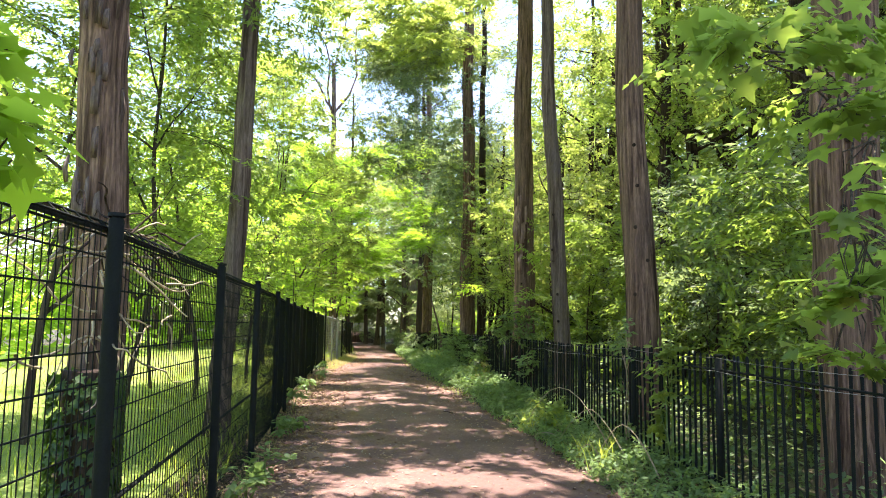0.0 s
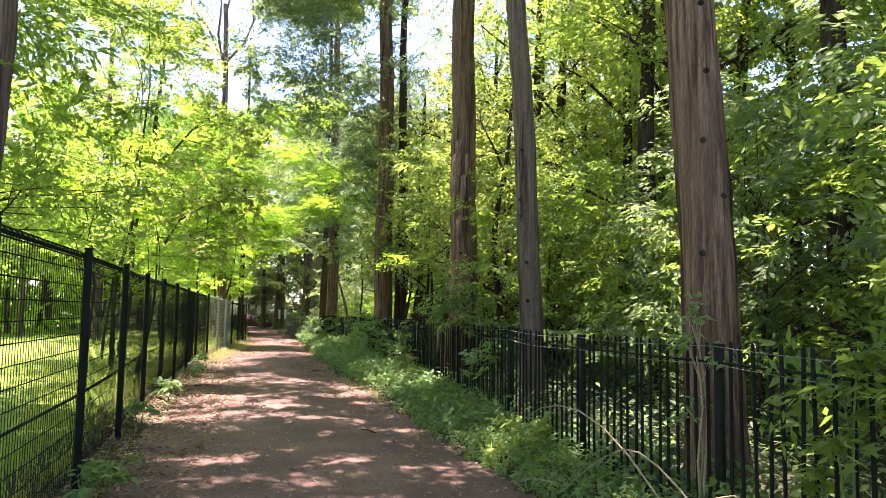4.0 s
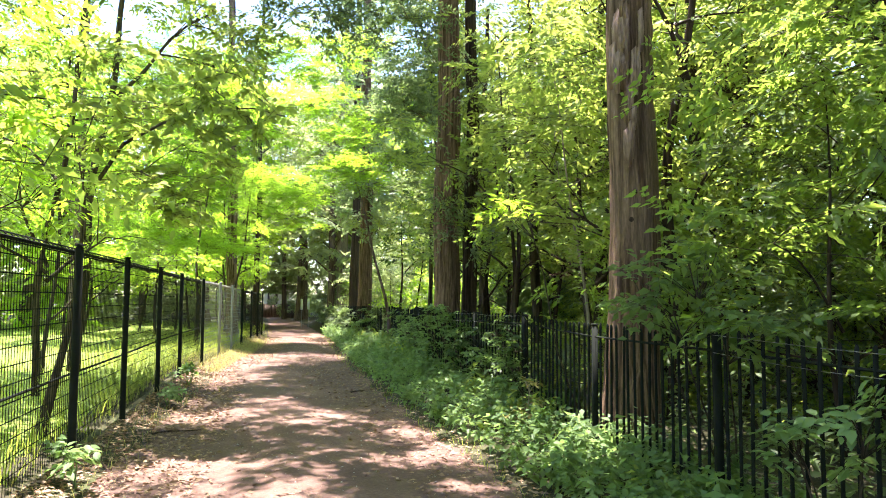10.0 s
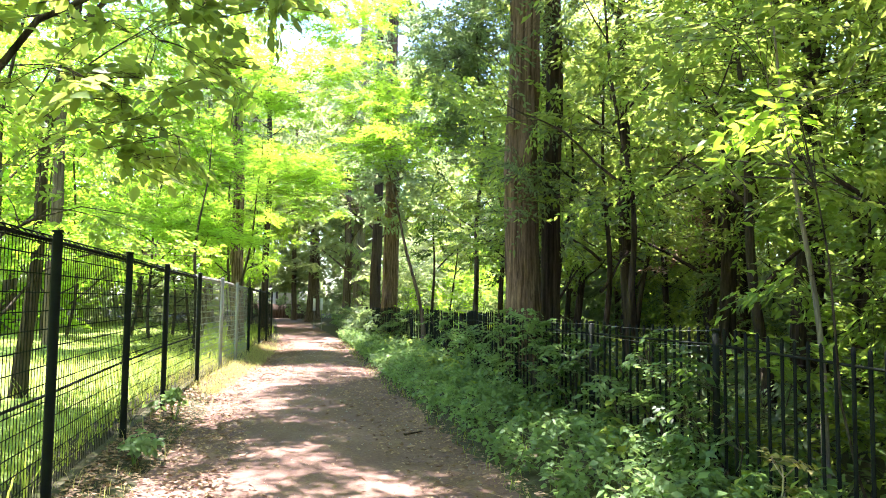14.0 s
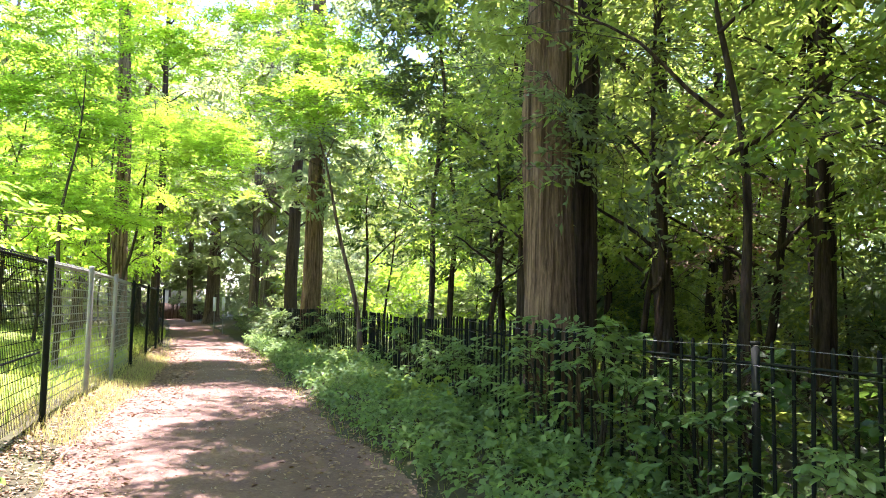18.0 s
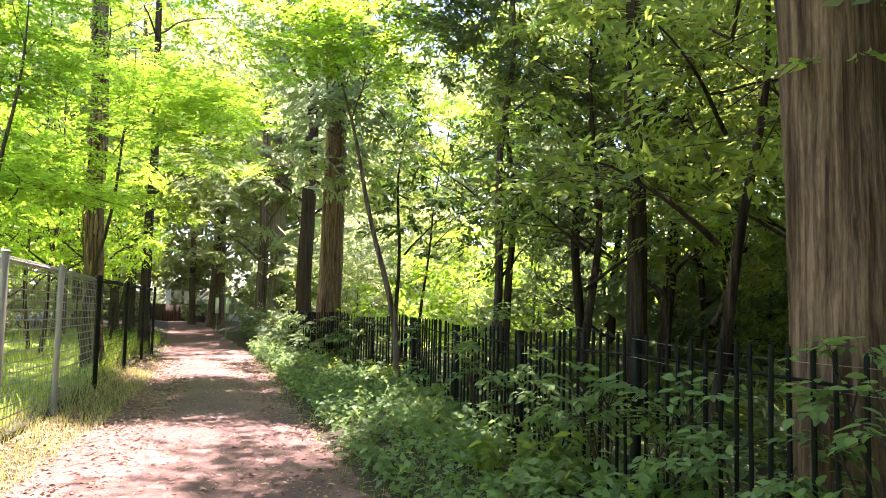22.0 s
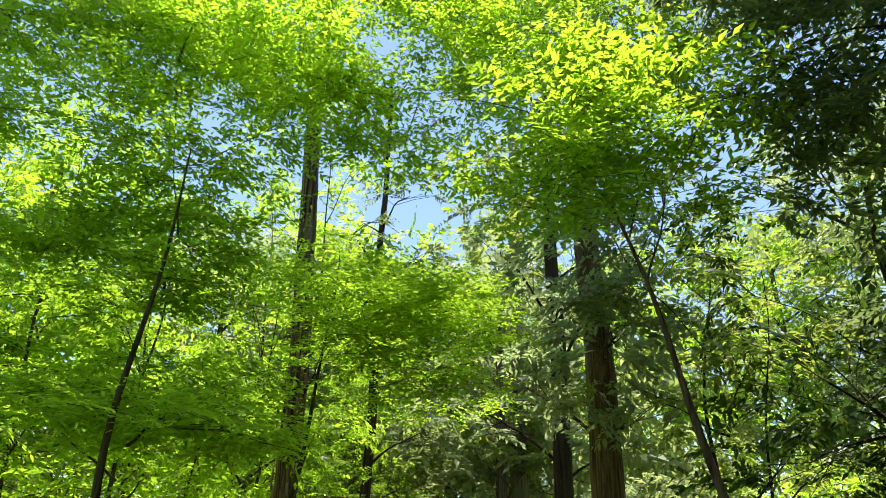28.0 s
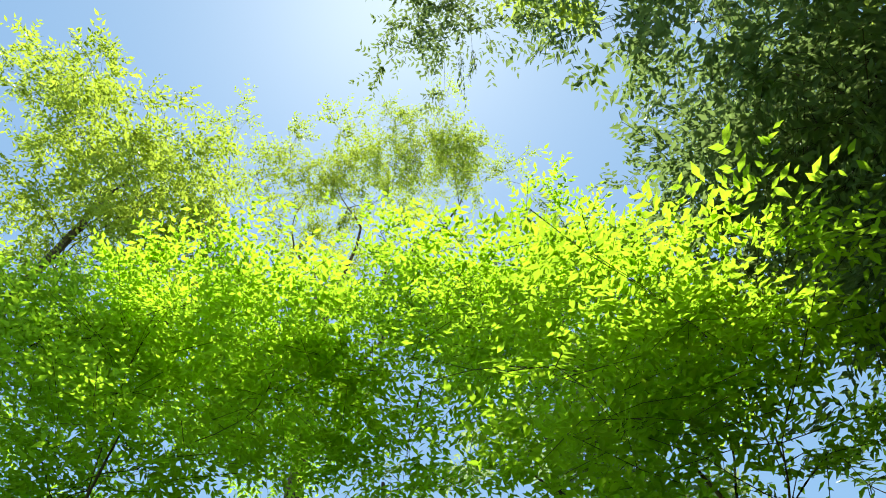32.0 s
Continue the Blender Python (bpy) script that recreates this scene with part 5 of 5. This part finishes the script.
# dead creepers knotted round the fence by the first tree
tangle = thing("dead_creeper", "tangle of dry grey creeper stems round the mesh fence and trunk", "creeper", at=(-1.7, 3.6, 1.7))
for k in range(64):
    a = np.array([g.uniform(-1.85, -1.48), g.uniform(3.0, 4.3), g.uniform(1.35, 1.98) if k % 3 else g.uniform(1.86, 2.02)])
    e = a + np.array([g.uniform(-0.3, 0.3), g.uniform(-0.6, 0.6), g.uniform(-0.35, 0.2)])
    me = mesh_of("stem", *tube(bent(a, e, g.uniform(-0.2, 0.35), 9, 0.1), np.linspace(0.007, 0.003, 9), 4), DRY_STALK if k % 3 else BARK_DARK, True)
    me.transform(Matrix.Translation((1.7, -3.6, -1.7)))
    part("stem", me, tangle)
# dark stump with ivy behind the fence
stump = thing("tree_stump", "dark cut tree stump covered with ivy behind the mesh fence", "stump", at=(-2.13, 4.4, 0.0))
me = trunk_mesh("trunk", 0, 0, -0.1, 1.2, 0.16, 0.14, BARK_DARK, sides=18)
part("trunk", me, stump)
part("cut_top", mesh_of("cut_top", *tube([(0, 0, 1.15), (0, 0, 1.205), (0, 0, 1.21)], [0.15, 0.14, 0.002], 18), BARK_DARK), stump)
ia = rng.random(700) * 6.283
ip = np.stack([0.185 * np.cos(ia), 0.185 * np.sin(ia), rng.random(700) * 1.2], -1)
part("ivy", mesh_of("ivy", *leaves(ip, np.stack([np.cos(ia + 1), np.sin(ia + 1), -0.6 + 0 * ia], -1), 0.08, LOBED, 0.3, np.stack([np.cos(ia), np.sin(ia), 0.4 + 0 * ia], -1)), LEAF_DEEP), stump, kind="stuff")


def flakes(label, x, y, r, zs, count, size, mat, lean=(0, 0), toward=-1.57, spread=1.4):
    """Loose plates of bark standing off a trunk, parts of it."""
    trunk, foot = trunk_near(x, y)
    shift = Matrix.Translation((x - foot[0], y - foot[1], -foot[2]))
    for k in range(count):
        z = g.uniform(*zs)
        a = toward + g.gauss(0, spread * 0.5)
        s = z / 17
        c = np.array([lean[0] * s + r * 1.03 * math.cos(a), lean[1] * s + r * 1.03 * math.sin(a), z])
        side, out = np.array([-math.sin(a), math.cos(a), 0]), np.array([math.cos(a), math.sin(a), 0])
        w, h = size * g.uniform(0.18, 0.4), size * g.uniform(0.9, 2.6)
        v = np.array([c - side * w - (0, 0, h), c + side * w * g.uniform(0.5, 1) - (0, 0, h), c + side * w + out * 0.012, c + side * w * g.uniform(0.2, 0.9) + (0, 0, h), c - side * w * g.uniform(0.3, 1) + (0, 0, h * 0.8), c - side * w + out * 0.016])
        me = mesh_of("bark_flake", np.vstack([v, v - out * 0.014]), np.array([(0, 1, 2, 5), (5, 2, 3, 4), (6, 7, 1, 0), (7, 8, 2, 1), (8, 9, 3, 2), (10, 11, 5, 4), (11, 6, 0, 5), (9, 10, 4, 3)]), mat)
        me.transform(shift)
        part("bark_flake", me, trunk, label)


flakes("pale pinkish scar of peeling bark on a thick trunk", 1.80, 16.17, 0.25, (2.9, 4.4), 26, 0.1, BARK_PINK, (0.1, 0.3), -2.0, 0.5)
flakes("loose brown bark plates on the tree in the fence", -5.33, 35.3, 0.185, (0.6, 6.5), 60, 0.09, BARK_PINK, (-0.3, -0.6), -1.2, 1.5)
flakes("loose strips of bark on the tree by the mesh fence", -2.30, 4.8, 0.185, (0.8, 4.2), 34, 0.06, BARK_GREY, (-0.6, 0.2), -1.2, 1.4)
for kx, ky, kr, zs in ((2.46, 8.65, 0.2, (1.9, 2.3, 2.7, 3.2, 3.7, 4.3)), (2.04, 12.2, 0.145, (1.6, 2.05, 2.61, 2.8, 3.4)), (3.12, 5.4, 0.27, (1.9, 2.4, 2.9)), (1.79, 16.15, 0.25, (2.2, 2.45))):
    trunk, foot = trunk_near(kx, ky)
    for z in zs:
        a = -2.0 + g.gauss(0, 0.45)
        lx = -0.9 * z / 17 if abs(kx - 2.04) < 0.01 else -0.02 * z
        c = np.array([lx + kr * 0.97 * math.cos(a), kr * 0.97 * math.sin(a), z])
        d = np.array([math.cos(a), math.sin(a), 0.1])
        me = mesh_of("knot", *tube([c, c + d * 0.008, c + d * 0.012, c + d * 0.006], [0.024, 0.019, 0.011, 0.002], 9), BARK_DARK, True)
        me.transform(Matrix.Translation((kx - foot[0], ky - foot[1], -foot[2])))
        part("knot", me, trunk, "dark knot where a branch broke off")

# ---- the far end ----
wall = tagged(new("low_wall", mesh_of("low_wall", *joined([box(-13.5, -5.6, 61.0, 61.25, -0.1, 0.95)]), BARK_GREY)), "low dark wall across the far end of the path", "wall")
house = thing("pale_building", "cream-coloured building glimpsed at the far end of the path", "building", at=(-8.5, 67, -0.05))
CREAM = surface("cream_plaster", (1, 1, 1), [(0.3, (0.42, 0.36, 0.27)), (0.7, (0.55, 0.49, 0.38))], 0.9, 0.1)
part("wall", mesh_of("wall", *box(-0.2, 1.7, 0, 6, 0, 2.1), CREAM), house)
part("roof", mesh_of("roof", *box(-0.4, 1.9, -0.3, 6.3, 2.1, 2.3), BARK_GREY), house)
# Narrow dark upright bars on the wall's face.
for k in range(3):
    part("dark_bar", mesh_of("dark_bar", *box(0.1 + k * 0.6, 0.26 + k * 0.6, -0.04, 0.05, 0.3, 2.0), BARK_GREY), house)
for k, (tx, ty) in enumerate(((-3.95, 46.6), (-3.62, 46.7))):
    sign = thing("white_tag", "small white marker plate on a thin post", "marker", "white markers", (tx, ty, float(ground_height(tx, ty))))
    part("post", mesh_of("post", *tube([(0, 0, -0.05), (0, 0, 1.35)], [0.015, 0.015], 6), GALV), sign)
    part("plate", mesh_of("plate", *box(-0.06, 0.06, -0.03, -0.016, 0.95, 1.5), WHITE_PAINT), sign)
for k, (tx, ty, tr) in enumerate(((-4.75, 55.3, 0.38), (-2.45, 45.2, 0.2))):
    crown_tree("dark_tree", "dark broad trunk at the far bend of the path", tx, ty, tr, 10, ring_clumps(tx, ty, 8, 2.2, 9, 2.4, 1.6, 0.9, 900 + k), BARK_GREY, LEAF_HAZY, "trees at the far bend", size=0.3, twigs=22, per=9, length=1.0, sides=16, fine=3)
# ivy-covered stretch of railing past the bend
hedge = []
for yv in np.arange(33.6, 46, 0.3):
    xv = float(at_y(R_FENCE, yv))
    hedge.append(sprays((xv, yv, float(base_height(yv)) + 0.65), (0.24, 0.3, 0.55), 26, 6, 0.25, 0.13, 0.6, 0.3, OVATE)[:2])
tagged(new("ivy_hedge", mesh_of("ivy_hedge", *joined(hedge), LEAF_DARK)), "dense dark ivy smothering the far railing", "hedge", kind="stuff")

# small stones trodden into the path
n = 2600
y = 3 + 34 * rng.random(n)
w = 0.04 + 0.92 * rng.random(n)
x = at_y(P_LEFT, y) + (at_y(P_RIGHT, y) - at_y(P_LEFT, y)) * w
z = base_height(y) + 0.02 * np.sin(np.pi * w) + 0.012 * np.sin(x * 3.1 + y * 0.7) + 0.004
r = 0.004 + 0.009 * rng.random(n) ** 2.5
corner = np.array([(1, 0, 0), (-1, 0, 0), (0, 1, 0), (0, -1, 0), (0, 0, 0.7), (0, 0, -0.7)])
side = np.array([(0, 2, 4), (2, 1, 4), (1, 3, 4), (3, 0, 4), (2, 0, 5), (1, 2, 5), (3, 1, 5), (0, 3, 5)])
pv = np.stack([x, y, z], -1)[:, None] + r[:, None, None] * corner[None] * (0.7 + 0.6 * rng.random((n, 6, 1)))
pf = side[None] + (np.arange(n) * 6)[:, None, None]
tagged(new("path_grit", mesh_of("path_grit", pv.reshape(-1, 3), pf.reshape(-1, 3), STONE)), "small pale stones trodden into the earth path", "stones", kind="stuff")
